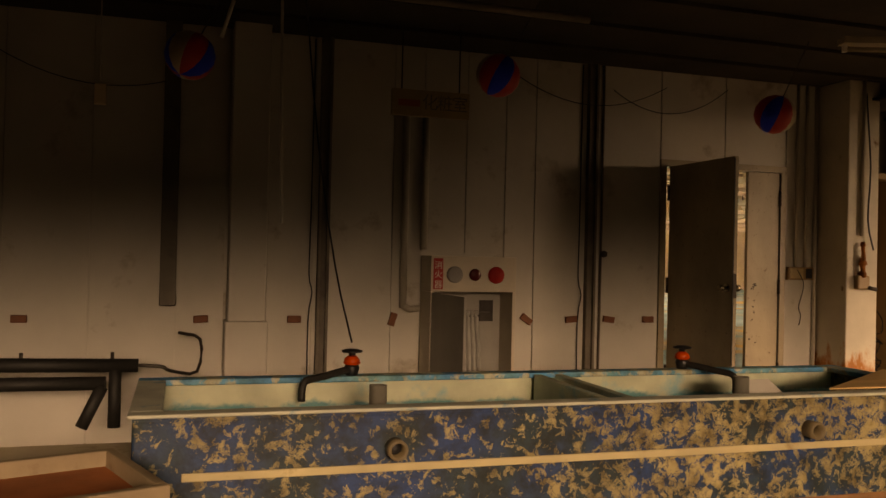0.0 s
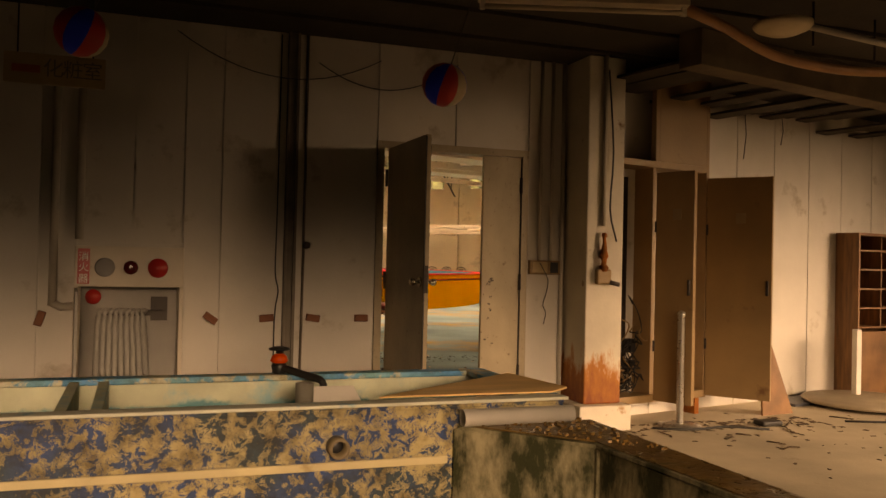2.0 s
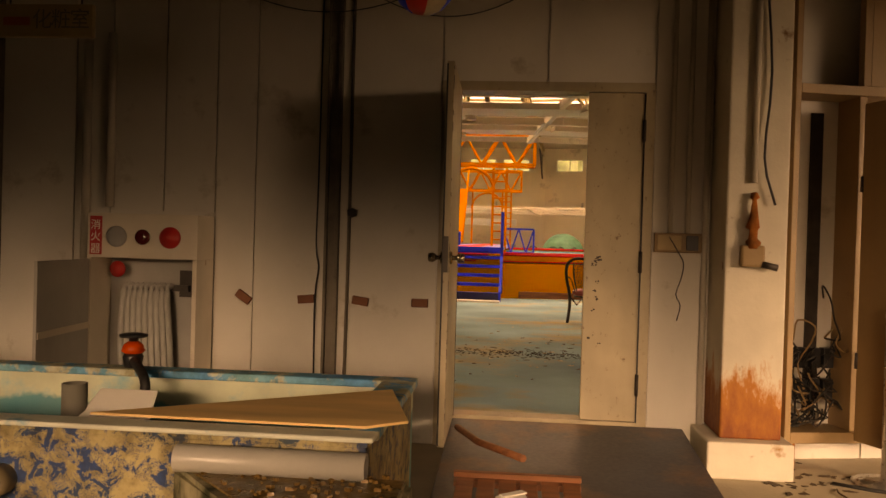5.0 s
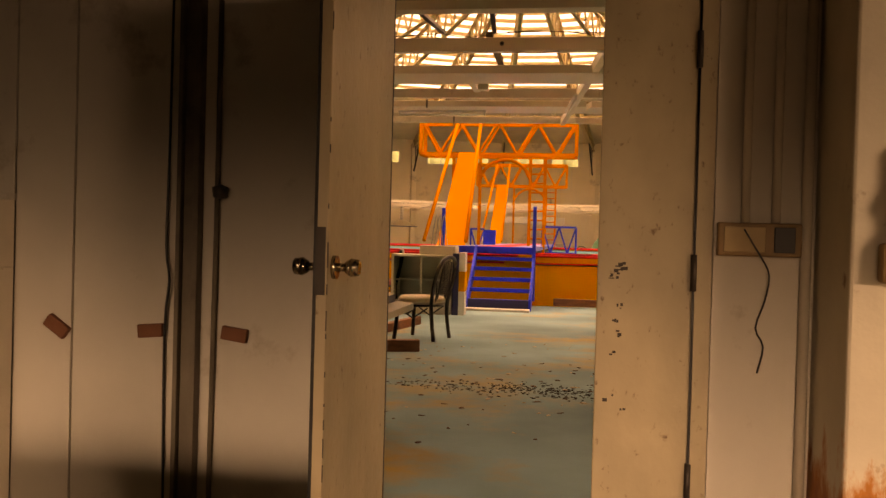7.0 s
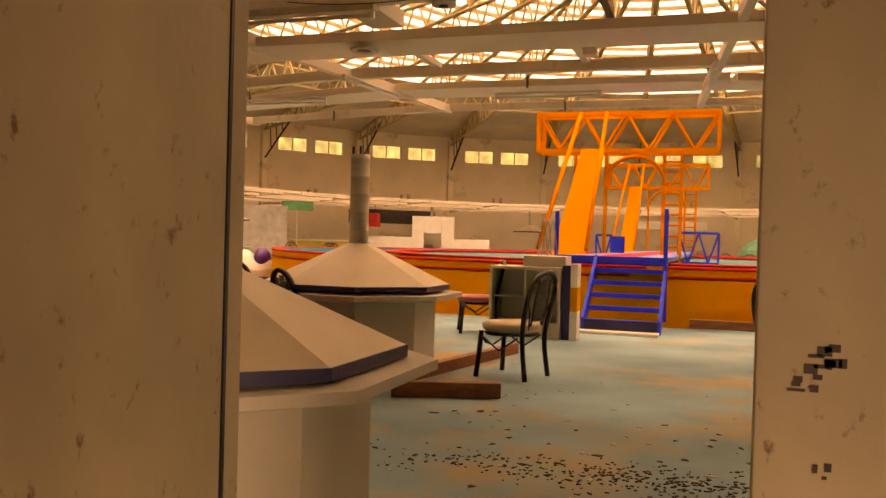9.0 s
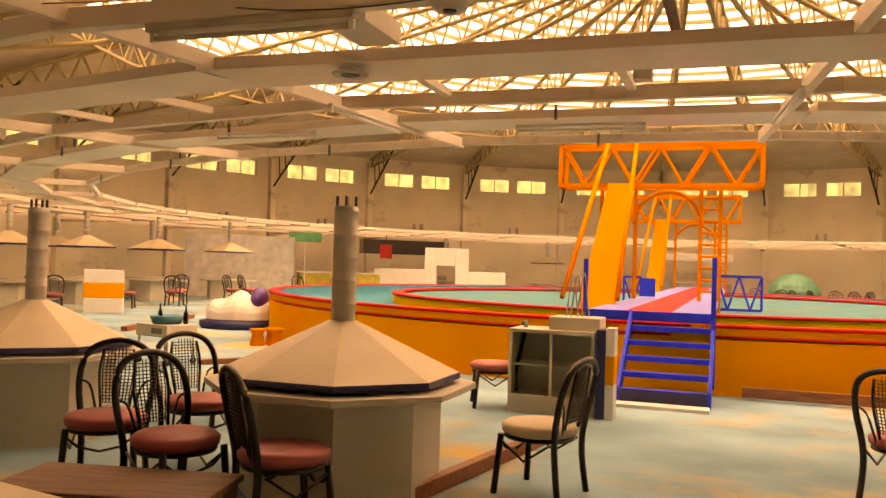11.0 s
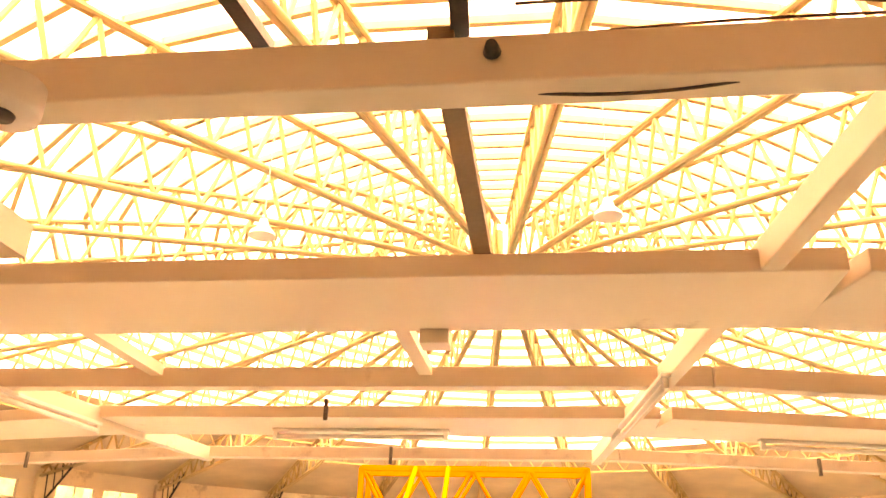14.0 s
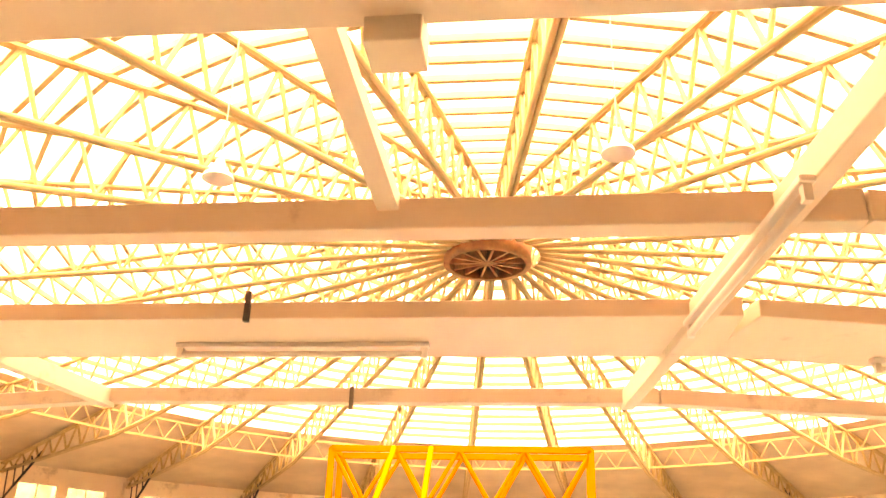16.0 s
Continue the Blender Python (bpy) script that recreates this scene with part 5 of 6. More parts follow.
for pts in ([(8.6, 6.2, FLOOR_A + 0.012), (9.2, 6.0, FLOOR_A + 0.012), (9.6, 6.1, FLOOR_A + 0.012), (9.5, 6.3, FLOOR_A + 0.012), (9.9, 6.25, FLOOR_A + 0.012)], [(6.6, 6.35, FLOOR_A + 0.01), (6.9, 6.2, FLOOR_A + 0.01), (7.3, 6.25, FLOOR_A + 0.01), (7.6, 6.05, FLOOR_A + 0.01)]):
    bm = B()
    tube(bm, pts, 0.011, 6)
    tagged(part("floor_hose", bm, rubber), "black hose lying on the dusty floor", "hose", "floor hoses")
bm = B()
box(bm, -0.10, -0.07, 0, 0.12, 0.08, 0.05, bevel=0.02)
tagged(part("black_lump", bm, rubber, m=Matrix.Translation((7.75, 6.25, FLOOR_A))), "black rubber lump on the floor", "rubber lump")
# floor litter
def crumbs(name, label, material, seed, count, where, size, z=0.0):
    rs = random.Random(seed)
    bm = B()
    for k in range(count):
        x, y = where(rs)
        s = rs.uniform(*size)
        m = Matrix.Translation((x, y, z)) @ Matrix.Rotation(rs.uniform(0, 6.3), 4, "Z")
        n = rs.choice((3, 4, 5))
        top = [bm.verts.new(m @ Vector((s * rs.uniform(0.5, 1.6) * math.cos(6.283 * q / n), s * rs.uniform(0.4, 0.9) * math.sin(6.283 * q / n), rs.uniform(0.003, 0.007)))) for q in range(n)]
        foot = [bm.verts.new((v.co.x, v.co.y, z + 0.001)) for v in top]
        bm.faces.new(top)
        for q in range(n):
            bm.faces.new((foot[q], foot[(q + 1) % n], top[(q + 1) % n], top[q]))
    return tagged(part(name, bm, material), label, "litter", kind="stuff")


dark_litter = mat("dark_litter", (0.09, 0.055, 0.03), 0.8, vary=0.5, scale=8)
crumbs("floor_litter", "dark crumbs and rubbish on the concrete floor", dark_litter, 21, 130, lambda rs: (rs.uniform(5.9, 10.5), rs.uniform(3.4, 6.9)), (0.006, 0.03), FLOOR_A)
crumbs("wall_litter", "dark rubbish along the foot of the cabinet", dark_litter, 22, 170, lambda rs: (rs.uniform(6.2, 8.4), 6.55 - abs(rs.gauss(0, 0.25))), (0.008, 0.045), FLOOR_A)
rs = random.Random(23)
for k in range(16):
    x, y, a, l = rs.uniform(6.2, 9.8), rs.uniform(5.3, 6.5), rs.uniform(0, 6.3), rs.uniform(0.08, 0.22)
    bm = B()
    tube(bm, [(x, y, FLOOR_A + 0.006), (x + 0.5 * l * math.cos(a), y + 0.5 * l * math.sin(a), FLOOR_A + 0.012), (x + l * math.cos(a + 0.25), y + l * math.sin(a + 0.25), FLOOR_A + 0.006)], rs.uniform(0.004, 0.009), 5)
    tagged(part("splinter", bm, dark_litter), "dark wooden splinter lying on the floor", "splinter", "floor splinters")

# ---- hall: pool and bridge ----
PX, PY, PR = 3.5, 28.2, 9.7
pool = thing("round_pool", "round orange pool with red rims and a turquoise basin", "pool", Matrix.Translation((PX, PY, 0)))
for nm, prof, mt, lb in (("outer_wall", [(PR, 0), (PR, 0.72)], orange_lifted, ""), ("wall_band", [(PR, 0.735), (PR + 0.012, 0.735), (PR + 0.012, 0.765), (PR, 0.765)], pool_red, "red band"), ("upper_wall", [(PR, 0.77), (PR, 0.86)], orange_lifted, ""), ("rim", [(PR - 0.16, 0.86), (PR + 0.02, 0.86), (PR + 0.02, 0.905), (PR - 0.16, 0.905), (PR - 0.16, 0.86)], pool_red, "red rim"), ("basin", [(0, 0.66), (PR - 0.22, 0.66), (PR - 0.2, 0.88)], turquoise, "")):
    bm = B()
    lathe(bm, prof, 96)
    part(nm, bm, mt, pool, lb)
isl = thing("pool_island", "raised inner ring with a red rim", "pool island", Matrix.Translation((PX, PY, 0)))
for nm, prof, mt in (("ring_wall", [(6.95, 0.66), (6.95, 0.86)], orange_lifted), ("ring_rim", [(6.7, 0.855), (6.98, 0.855), (6.98, 0.9), (6.7, 0.9), (6.7, 0.855)], pool_red), ("ring_floor", [(0, 0.82), (6.72, 0.82)], mat("sandy_turquoise", (0.05, 0.24, 0.27), 0.85, spec=0.15, vary=0.15, dirt=(0.26, 0.21, 0.11), dirt_amount=0.12, dirt_scale=0.6))):
    bm = B()
    lathe(bm, prof, 96)
    part(nm, bm, mt, isl)

br = thing("bridge_deck", "lilac bridge deck with a red runner over the pool", "bridge")
bm = B()
box(bm, 2.75, 18.6, 0.94, 4.35, 38.0, 1.02)
part("deck", bm, lilac, br)
bm = B()
box(bm, 3.25, 18.6, 1.02, 3.85, 38.0, 1.026)
part("runner", bm, pool_red, br)
st = thing("blue_stairs", "open blue steel stairs with orange behind the treads", "stairs")
for k in range(5):
    bm = B()
    z = 0.17 * (k + 1)
    box(bm, 3.36, 17.35 + 0.25 * k, z - 0.03, 4.37, 17.50 + 0.25 * k, z, bevel=0.005)
    part("tread", bm, blue_paint, st)
    bm = B()
    box(bm, 3.36, 17.345 + 0.25 * k, z - 0.06 if k else 0.01, 4.37, 17.35 + 0.25 * k, z + 0.002)
    part("nosing", bm, navy if k == 0 else blue_paint, st)
bm = B()
box(bm, 2.75, 18.56, 0.9, 4.37, 18.6, 1.03)
part("deck_edge", bm, blue_paint, st)
bm = B()
box(bm, 3.36, 18.5, 0.0, 4.37, 18.55, 0.9)
part("back_board", bm, orange_lifted, st)
for x in (3.33, 4.37):
    bm = B()
    v = [bm.verts.new(p) for p in ((x, 17.33, 0), (x, 17.33, 0.19), (x, 18.6, 1.05), (x, 18.6, 0.8), (x, 17.5, 0), (x + 0.04, 17.33, 0), (x + 0.04, 17.33, 0.19), (x + 0.04, 18.6, 1.05), (x + 0.04, 18.6, 0.8), (x + 0.04, 17.5, 0))]
    bm.faces.new((v[0], v[1], v[2], v[3], v[4]))
    bm.faces.new((v[9], v[8], v[7], v[6], v[5]))
    for i in range(5):
        bm.faces.new((v[i], v[(i + 1) % 5], v[(i + 1) % 5 + 5], v[i + 5]))
    part("stringer", bm, blue_paint, st)
bm = B()
box(bm, 4.36, 18.3, 0.1, 4.42, 18.36, 1.75, bevel=0.006)
part("newel_post", bm, blue_paint, st)
bm = B()
box(bm, 2.72, 18.5, 1.02, 2.78, 18.56, 1.7, bevel=0.006)
part("newel_post", bm, blue_paint, st)


def lattice_rail(name, x0, x1, y, z0, z1, material, n, label):
    r = thing(name, label, "railing", group="bridge railings")
    for z in (z0, z1):
        bm = B()
        box(bm, x0, y - 0.025, z - 0.025, x1, y + 0.025, z + 0.025)
        part("rail", bm, material, r)
    for i in range(n + 1):
        x = x0 + (x1 - x0) * i / n
        if i in (0, n):
            bm = B()
            cyl(bm, (x, y, z0), (x, y, z1), 0.025, seg=6)
            part("upright", bm, material, r)
        if i < n:
            bm = B()
            xa, xb = x, x0 + (x1 - x0) * (i + 1) / n
            cyl(bm, (xa, y, z0 if i % 2 else z1), (xb, y, z1 if i % 2 else z0), 0.02, seg=6)
            part("diagonal", bm, material, r)
    return r


lattice_rail("lattice_railing", 4.3, 5.12, 24.4, 0.86, 1.50, blue_paint, 4, "blue lattice railing beside the bridge")
lattice_rail("lattice_railing", 2.4, 2.75, 25.5, 0.82, 1.42, blue_paint, 2, "blue lattice railing beside the bridge")
bm = B()
box(bm, 2.75, 25.5, 0.8, 3.05, 25.56, 1.4)
tagged(part("side_panel", bm, blue_paint), "blue side panel of the bridge", "panel")


def gantry(y, x0, x1, k):
    g = thing("orange_gantry", "orange steel lattice gantry over the pool bridge", "gantry", group="orange gantries")
    z0, z1 = 3.17, 3.95
    for yy in (y, y + 0.6):
        for z in (z0, z1):
            bm = B()
            box(bm, x0, yy - 0.04, z - 0.04, x1, yy + 0.04, z + 0.04)
            part("boom", bm, orange_paint, g)
        n = 8
        for i in range(n):
            xa, xb = x0 + (x1 - x0) * i / n, x0 + (x1 - x0) * (i + 1) / n
            bm = B()
            cyl(bm, (xa, yy, z0 if i % 2 else z1), (xb, yy, z1 if i % 2 else z0), 0.03, seg=6)
            part("diagonal", bm, orange_paint, g)
        for x in (x0, x1):
            bm = B()
            box(bm, x - 0.04, yy - 0.04, z0, x + 0.04, yy + 0.04, z1)
            part("end_post", bm, orange_paint, g)
    for x in (x0, x1):
        for z in (z0, z1):
            bm = B()
            box(bm, x - 0.035, y, z - 0.035, x + 0.035, y + 0.6, z + 0.035)
            part("cross_bar", bm, orange_paint, g)
    # wide ladder board on the left leg
    bm = B()
    a0, a1, b0_, b1_ = ((2.30, 2.88, 2.32, 2.80), (2.2, 2.62, 2.2, 2.62))[k]
    v = [bm.verts.new(p) for p in ((a0, y - 3.0, 0.95), (a1, y - 3.0, 0.95), (b1_, y - 0.1, 3.2), (b0_, y - 0.1, 3.2), (a0, y - 2.94, 0.95), (a1, y - 2.94, 0.95), (b1_, y - 0.04, 3.2), (b0_, y - 0.04, 3.2))]
    for f in ((0, 1, 2, 3), (4, 7, 6, 5), (0, 4, 5, 1), (1, 5, 6, 2), (2, 6, 7, 3), (3, 7, 4, 0)):
        bm.faces.new([v[i] for i in f])
    part("chute", bm, orange_paint, g)
    for xa, xb in ((a0 - 0.25, b0_ - 0.02), (a1 + 0.03, b1_ + 0.03)):
        bm = B()
        cyl(bm, (xa, y - 3.0, 1.1), (xb, y - 0.1, 3.95), 0.04, seg=8)
        part("chute_rail", bm, orange_paint, g)
    for x in (2.15, 2.8, 4.0, 4.35):
        bm = B()
        box(bm, x - 0.035, y + 0.25, 0.66, x + 0.035, y + 0.32, z0)
        part("leg", bm, orange_paint, g)
    for i in range(9):
        bm = B()
        cyl(bm, (4.0, y + 0.28, 1.2 + i * 0.22), (4.35, y + 0.28, 1.2 + i * 0.22), 0.022, seg=6)
        part("rung", bm, orange_paint, g)
    bm = B()
    tube(bm, [(3.4 + 0.62 * math.cos(math.pi * i / 12), y + 0.28, 2.45 + 0.62 * math.sin(math.pi * i / 12)) for i in range(13)], 0.04, 8)
    part("arch", bm, orange_paint, g)
    return g


gantry(23.5, 1.38, 5.07, 0)
gantry(35.0, 1.44, 4.74, 1)
bm = B()
box(bm, 4.75, 18.33, 0.03, 8.2, 18.42, 0.16, bevel=0.01)
tagged(part("timber_sleeper", bm, wood_red), "long brown timber lying before the pool", "timber")
bm = B()
box(bm, 2.2, 17.0, 0.002, 4.4, 17.25, 0.04)
tagged(part("white_plank", bm, white_plain), "white plank at the foot of the stairs", "plank")


# ---- hall: grill counters ----
def grill_counter(x, y, r, hood_z, top=True):
    c = thing("grill_counter", "octagonal cream grill counter with a hood and duct", "grill counter", Matrix.Translation((x, y, 0)), "grill counters")
    bm = B()
    lathe(bm, [(0, 0.0), (r * 0.82, 0.0), (r * 0.82, 0.69), (0, 0.69)], 8, smooth=False, phase=0.5)
    part("base", bm, counter_white, c)
    bm = B()
    lathe(bm, [(0, 0.69), (r * 1.06, 0.69), (r * 1.1, 0.70), (r * 1.1, 0.74), (0, 0.745)], 8, smooth=False, phase=0.5)
    part("counter_top", bm, counter_white, c)
    bm = B()
    lathe(bm, [(r * 0.97, hood_z), (r * 0.97, hood_z + 0.045), (r * 0.955, hood_z + 0.045), (r * 0.955, hood_z), (r * 0.97, hood_z)], 8, smooth=False, phase=0.5)
    part("hood_band", bm, navy, c, "navy blue band")
    bm = B()
    lathe(bm, [(r * 0.96, hood_z + 0.045), (0.095, hood_z + 0.39), (0.0, hood_z + 0.39)], 8, smooth=False, phase=0.5)
    part("hood", bm, hood_m, c)
    bm = B()
    top = 1.95 if hood_z < 1 else 2.84
    prof = [(0.085, hood_z + 0.38)]
    for q in range(5):
        z = hood_z + 0.5 + q * 0.16
        prof += [(0.085, z), (0.09, z + 0.006), (0.085, z + 0.012)]
    lathe(bm, prof + [(0.085, top), (0.0, top)], 20)
    part("duct", bm, duct_m, c)
    if hood_z < 1:
        for q in range(4):
            bm = B()
            a = q * math.pi / 2 + 0.4
            box(bm, 0.065 * math.cos(a) - 0.008, 0.065 * math.sin(a) - 0.008, 1.95, 0.065 * math.cos(a) + 0.008, 0.065 * math.sin(a) + 0.008, 2.02)
            part("lug", bm, dark_metal, c)
    return c


grill_counter(2.05, 12.58, 0.86, 0.765)
grill_counter(-1.10, 13.0, 0.86, 0.765)
grill_counter(3.15, 8.37, 0.92, 0.75)
far_c = grill_counter(-14.6, 28.6, 0.95, 1.75)
for x, y in ((-14.6, 25.6), (-14.3, 31.7), (-13.4, 34.7), (-17.3, 30.2), (-17.5, 27.0), (-16.4, 34.0), (-4.7, 51.0), (-9.0, 47.0)):
    copy_thing(far_c, Matrix.Translation((x, y, 0)))


# ---- hall: rattan chairs ----
def chair(m, seat_mat, label, group="rattan chairs"):
    """Faces along -y: the hoop back stands at +y."""
    c = thing("rattan_chair", label, "chair", m, group)
    bm = B()
    prof = [(0, 0.39), (0.20, 0.39), (0.235, 0.41), (0.24, 0.45), (0.21, 0.475), (0, 0.485)]
    lathe(bm, prof, 24)
    part("seat_cushion", bm, seat_mat, c)
    bm = B()
    tube(bm, [(0.21 * math.cos(a), 0.21 * math.sin(a), 0.38) for a in [2 * math.pi * i / 20 for i in range(21)]], 0.015, 6)
    part("seat_ring", bm, rattan, c)
    for s in (-1, 1):
        bm = B()
        tube(bm, [(s * 0.19, -0.17, 0.40), (s * 0.2, -0.185, 0.2), (s * 0.215, -0.2, 0.0)], 0.021, 7)
        part("front_leg", bm, rattan, c)
        bm = B()
        tube(bm, [(s * 0.2, -0.17, 0.36), (s * 0.12, -0.17, 0.29), (0, -0.17, 0.26)], 0.009, 6)
        part("brace", bm, rattan, c)
        bm = B()
        tube(bm, [(s * 0.2, 0.16, 0.36), (s * 0.205, 0.0, 0.24), (s * 0.2, -0.17, 0.36)], 0.009, 6)
        part("brace", bm, rattan, c)
        bm = B()
        tube(bm, [(s * 0.09, 0.285, 0.86), (s * 0.11, 0.26, 0.7), (s * 0.09, 0.22, 0.5), (s * 0.08, 0.2, 0.42)], 0.009, 6)
        part("back_splat_rod", bm, rattan, c)
        bm = B()
        tube(bm, [(s * 0.225, 0.235, 0.66), (s * 0.16, 0.235, 0.62), (s * 0.12, 0.215, 0.48), (s * 0.11, 0.2, 0.42)], 0.008, 6)
        part("scroll", bm, rattan, c)
    bm = B()
    tube(bm, [(-0.2, 0.23, 0.0), (-0.19, 0.2, 0.25), (-0.2, 0.2, 0.42), (-0.225, 0.235, 0.62), (-0.21, 0.27, 0.78), (-0.14, 0.295, 0.88), (0, 0.305, 0.92), (0.14, 0.295, 0.88), (0.21, 0.27, 0.78), (0.225, 0.235, 0.62), (0.2, 0.2, 0.42), (0.19, 0.2, 0.25), (0.2, 0.23, 0.0)], 0.021, 8)
    part("hoop", bm, rattan, c)
    bm = B()
    for i in range(9):
        x = -0.085 + i * 0.0213
        tube(bm, [(x, 0.29, 0.88 if abs(x) < 0.06 else 0.84), (x * 1.1, 0.262, 0.7), (x * 0.9, 0.225, 0.5)], 0.0035, 4)
    for i in range(17):
        z = 0.5 + i * 0.022
        tube(bm, [(-0.095, 0.205 + (z - 0.42) * 0.18 + 0.012, z), (0.095, 0.205 + (z - 0.42) * 0.18 + 0.012, z)], 0.003, 4)
    part("woven_splat", bm, rattan, c, "woven cane back")["kind"] = "stuff"
    for o in c.children:
        o.matrix_basis = Matrix.Diagonal((1.12, 1.12, 1.03, 1))
    return c


def put(x, y, deg, z=0):
    return Matrix.Translation((x, y, z)) @ Matrix.Rotation(radians(deg), 4, "Z")


pink = chair(put(0.62, 11.92, 28), pink_seat, "dark rattan chair with a pink vinyl seat")
for x, y, d in ((1.42, 11.6, 70), (2.2, 11.55, 138), (0.75, 12.8, 60), (2.1, 16.4, -70), (5.8, 13.75, 145), (6.35, 13.95, 150), (6.45, 13.1, 75), (-9.6, 36.2, 30),
                (-12.4, 25.0, 40), (-12.2, 27.6, 120), (-12.0, 29.6, 200), (-12.6, 30.6, 20), (-11.8, 32.6, 90), (-11.9, 33.7, 150), (-10.9, 35.8, 60), (-14.8, 23.6, 0), (-10.0, 37.2, 20),
                (5.6, 45.0, 30), (6.3, 44.4, 200), (7.1, 44.2, 120), (7.8, 44.6, 60), (8.6, 45.0, 10), (9.4, 45.2, 140), (10.0, 44.8, 80), (9.7, 46.0, 220), (17.0, 42.5, 170), (17.7, 42.2, 170), (18.4, 41.9, 170)):
    copy_thing(pink, put(x, y, d))
cream = chair(put(3.37, 13.05, -105), cream_seat, "dark rattan chair with a cream vinyl seat")

# display case with a draining rack, and its post
dc = thing("display_case", "grey glazed display case with a tray on top", "display case", Matrix.Translation((2.80, 16.35, 0)))
case_m = mat("grey_beige_case", (0.62, 0.55, 0.44), 0.5, vary=0.12)
# back and shelf are white to stand for the pale reflection in the glass
for nm, b, mt in (("base", (-0.46, -0.25, 0, 0.46, 0.3, 0.2), case_m), ("side", (-0.46, -0.25, 0.2, -0.42, 0.3, 0.86), case_m), ("side", (0.42, -0.25, 0.2, 0.46, 0.3, 0.86), case_m), ("back", (-0.42, 0.27, 0.2, 0.42, 0.3, 0.86), white_plain), ("top", (-0.46, -0.25, 0.86, 0.46, 0.3, 0.9), case_m), ("shelf", (-0.42, -0.2, 0.5, 0.42, 0.27, 0.52), white_plain), ("mullion", (-0.015, -0.245, 0.2, 0.015, -0.225, 0.86), case_m)):
    bm = B()
    box(bm, *b, bevel=0.006)
    part(nm, bm, mt, dc)
bm = B()
box(bm, -0.42, -0.24, 0.2, 0.42, -0.232, 0.86)
part("glass_front", bm, case_glass, dc).visible_shadow = False
tr = thing("dish_rack", "pale tray with thin upright rods on the case", "dish rack", Matrix.Translation((3.0, 16.4, 0.9)))
bm = B()
box(bm, -0.25, -0.2, 0, 0.3, 0.22, 0.14, bevel=0.01)
part("tray", bm, case_m, tr)
for x in (-0.05, 0.0, 0.07):
    bm = B()
    tube(bm, [(x - 0.05, 0, 0.14), (x - 0.02, 0, 0.4), (x + 0.02, 0, 0.62), (x + 0.05, 0, 0.4), (x + 0.08, 0, 0.14)], 0.008, 6)
    part("rod", bm, steel, tr)
bm = B()
box(bm, 3.28, 16.1, 0, 3.38, 16.35, 0.93, bevel=0.005)
tagged(part("navy_post", bm, navy), "navy painted post beside the case", "post")
sb2 = thing("striped_end_board", "white and orange striped end board beside the case", "board")
for z0, z1, mt in ((0.0, 0.36, white_plain), (0.36, 0.66, orange_lifted), (0.66, 0.95, white_plain)):
    bm = B()
    box(bm, 3.38, 16.1, z0, 3.47, 16.35, z1, bevel=0.003)
    part("stripe", bm, mt, sb2)

# timbers on the floor
for a, b, w, h in (((2.76, 11.66), (3.55, 11.95), 0.1, 0.12), ((2.65, 12.35), (3.05, 14.6), 0.09, 0.11), ((-7.1, 21.4), (-8.4, 25.5), 0.14, 0.1), ((-2.7, 17.7), (-1.9, 18.7), 0.12, 0.08)):
    bm = B()
    d = Vector((b[0] - a[0], b[1] - a[1], 0))
    box(bm, 0, -w / 2, 0, d.length, w / 2, h, Matrix.Translation((a[0], a[1], 0)) @ Matrix.Rotation(math.atan2(d.y, d.x), 4, "Z"), bevel=0.008)
    tagged(part("floor_timber", bm, wood_red), "red-brown timber edging on the floor", "timber", "floor timbers")
lt = thing("low_table", "low dark wooden table", "table", put(1.5, 11.0, 12))
bm = B()
box(bm, -0.6, -0.3, 0.3, 0.6, 0.3, 0.34, bevel=0.008)
part("tabletop", bm, wood, lt)
for x in (-0.54, 0.54):
    for y in (-0.24, 0.24):
        bm = B()
        box(bm, x - 0.03, y - 0.03, 0, x + 0.03, y + 0.03, 0.3)
        part("leg", bm, wood, lt)
# food cart
ct = thing("food_cart", "beige small cart with a blue bowl on top", "cart", put(-3.2, 17.6, -15) @ Matrix.Scale(0.8, 4))
bm = B()
box(bm, -0.44, -0.34, 0.50, 0.44, 0.34, 0.72, bevel=0.015)
part("body", bm, case_m, ct)
for x in (-0.4, 0.4):
    for y in (-0.29, 0.29):
        bm = B()
        cyl(bm, (x, y, 0.06), (x, y, 0.52), 0.025, seg=8)
        part("leg", bm, steel, ct)
        bm = B()
        cyl(bm, (x - 0.02, y, 0.06), (x + 0.02, y, 0.06), 0.06, seg=14)
        part("wheel", bm, rubber, ct)
# thin dark bars drawn for the shade in the vent slots
for k in range(6):
    bm = B()
    box(bm, 0.02 + k * 0.05, -0.345, 0.56, 0.045 + k * 0.05, -0.338, 0.66)
    part("vent_slot_shade", bm, dark_metal, ct)
bm = B()
lathe(bm, [(0, 0.577), (0.2, 0.577), (0.25, 0.69), (0.22, 0.70), (0.17, 0.61), (0, 0.6)], 24)
tagged(part("blue_bowl", bm, mat("teal_plastic", (0.02, 0.22, 0.30), 0.4), m=put(-3.2, 17.6, 0)), "teal plastic bowl on the cart", "bowl")
for x in (-3.4, -2.95):
    bm = B()
    lathe(bm, [(0, 0.577), (0.035, 0.577), (0.035, 0.72), (0.014, 0.78), (0.014, 0.86), (0, 0.86)], 12, (x, 17.7))
    tagged(part("bottle", bm, rattan), "dark bottle standing on the cart", "bottle")
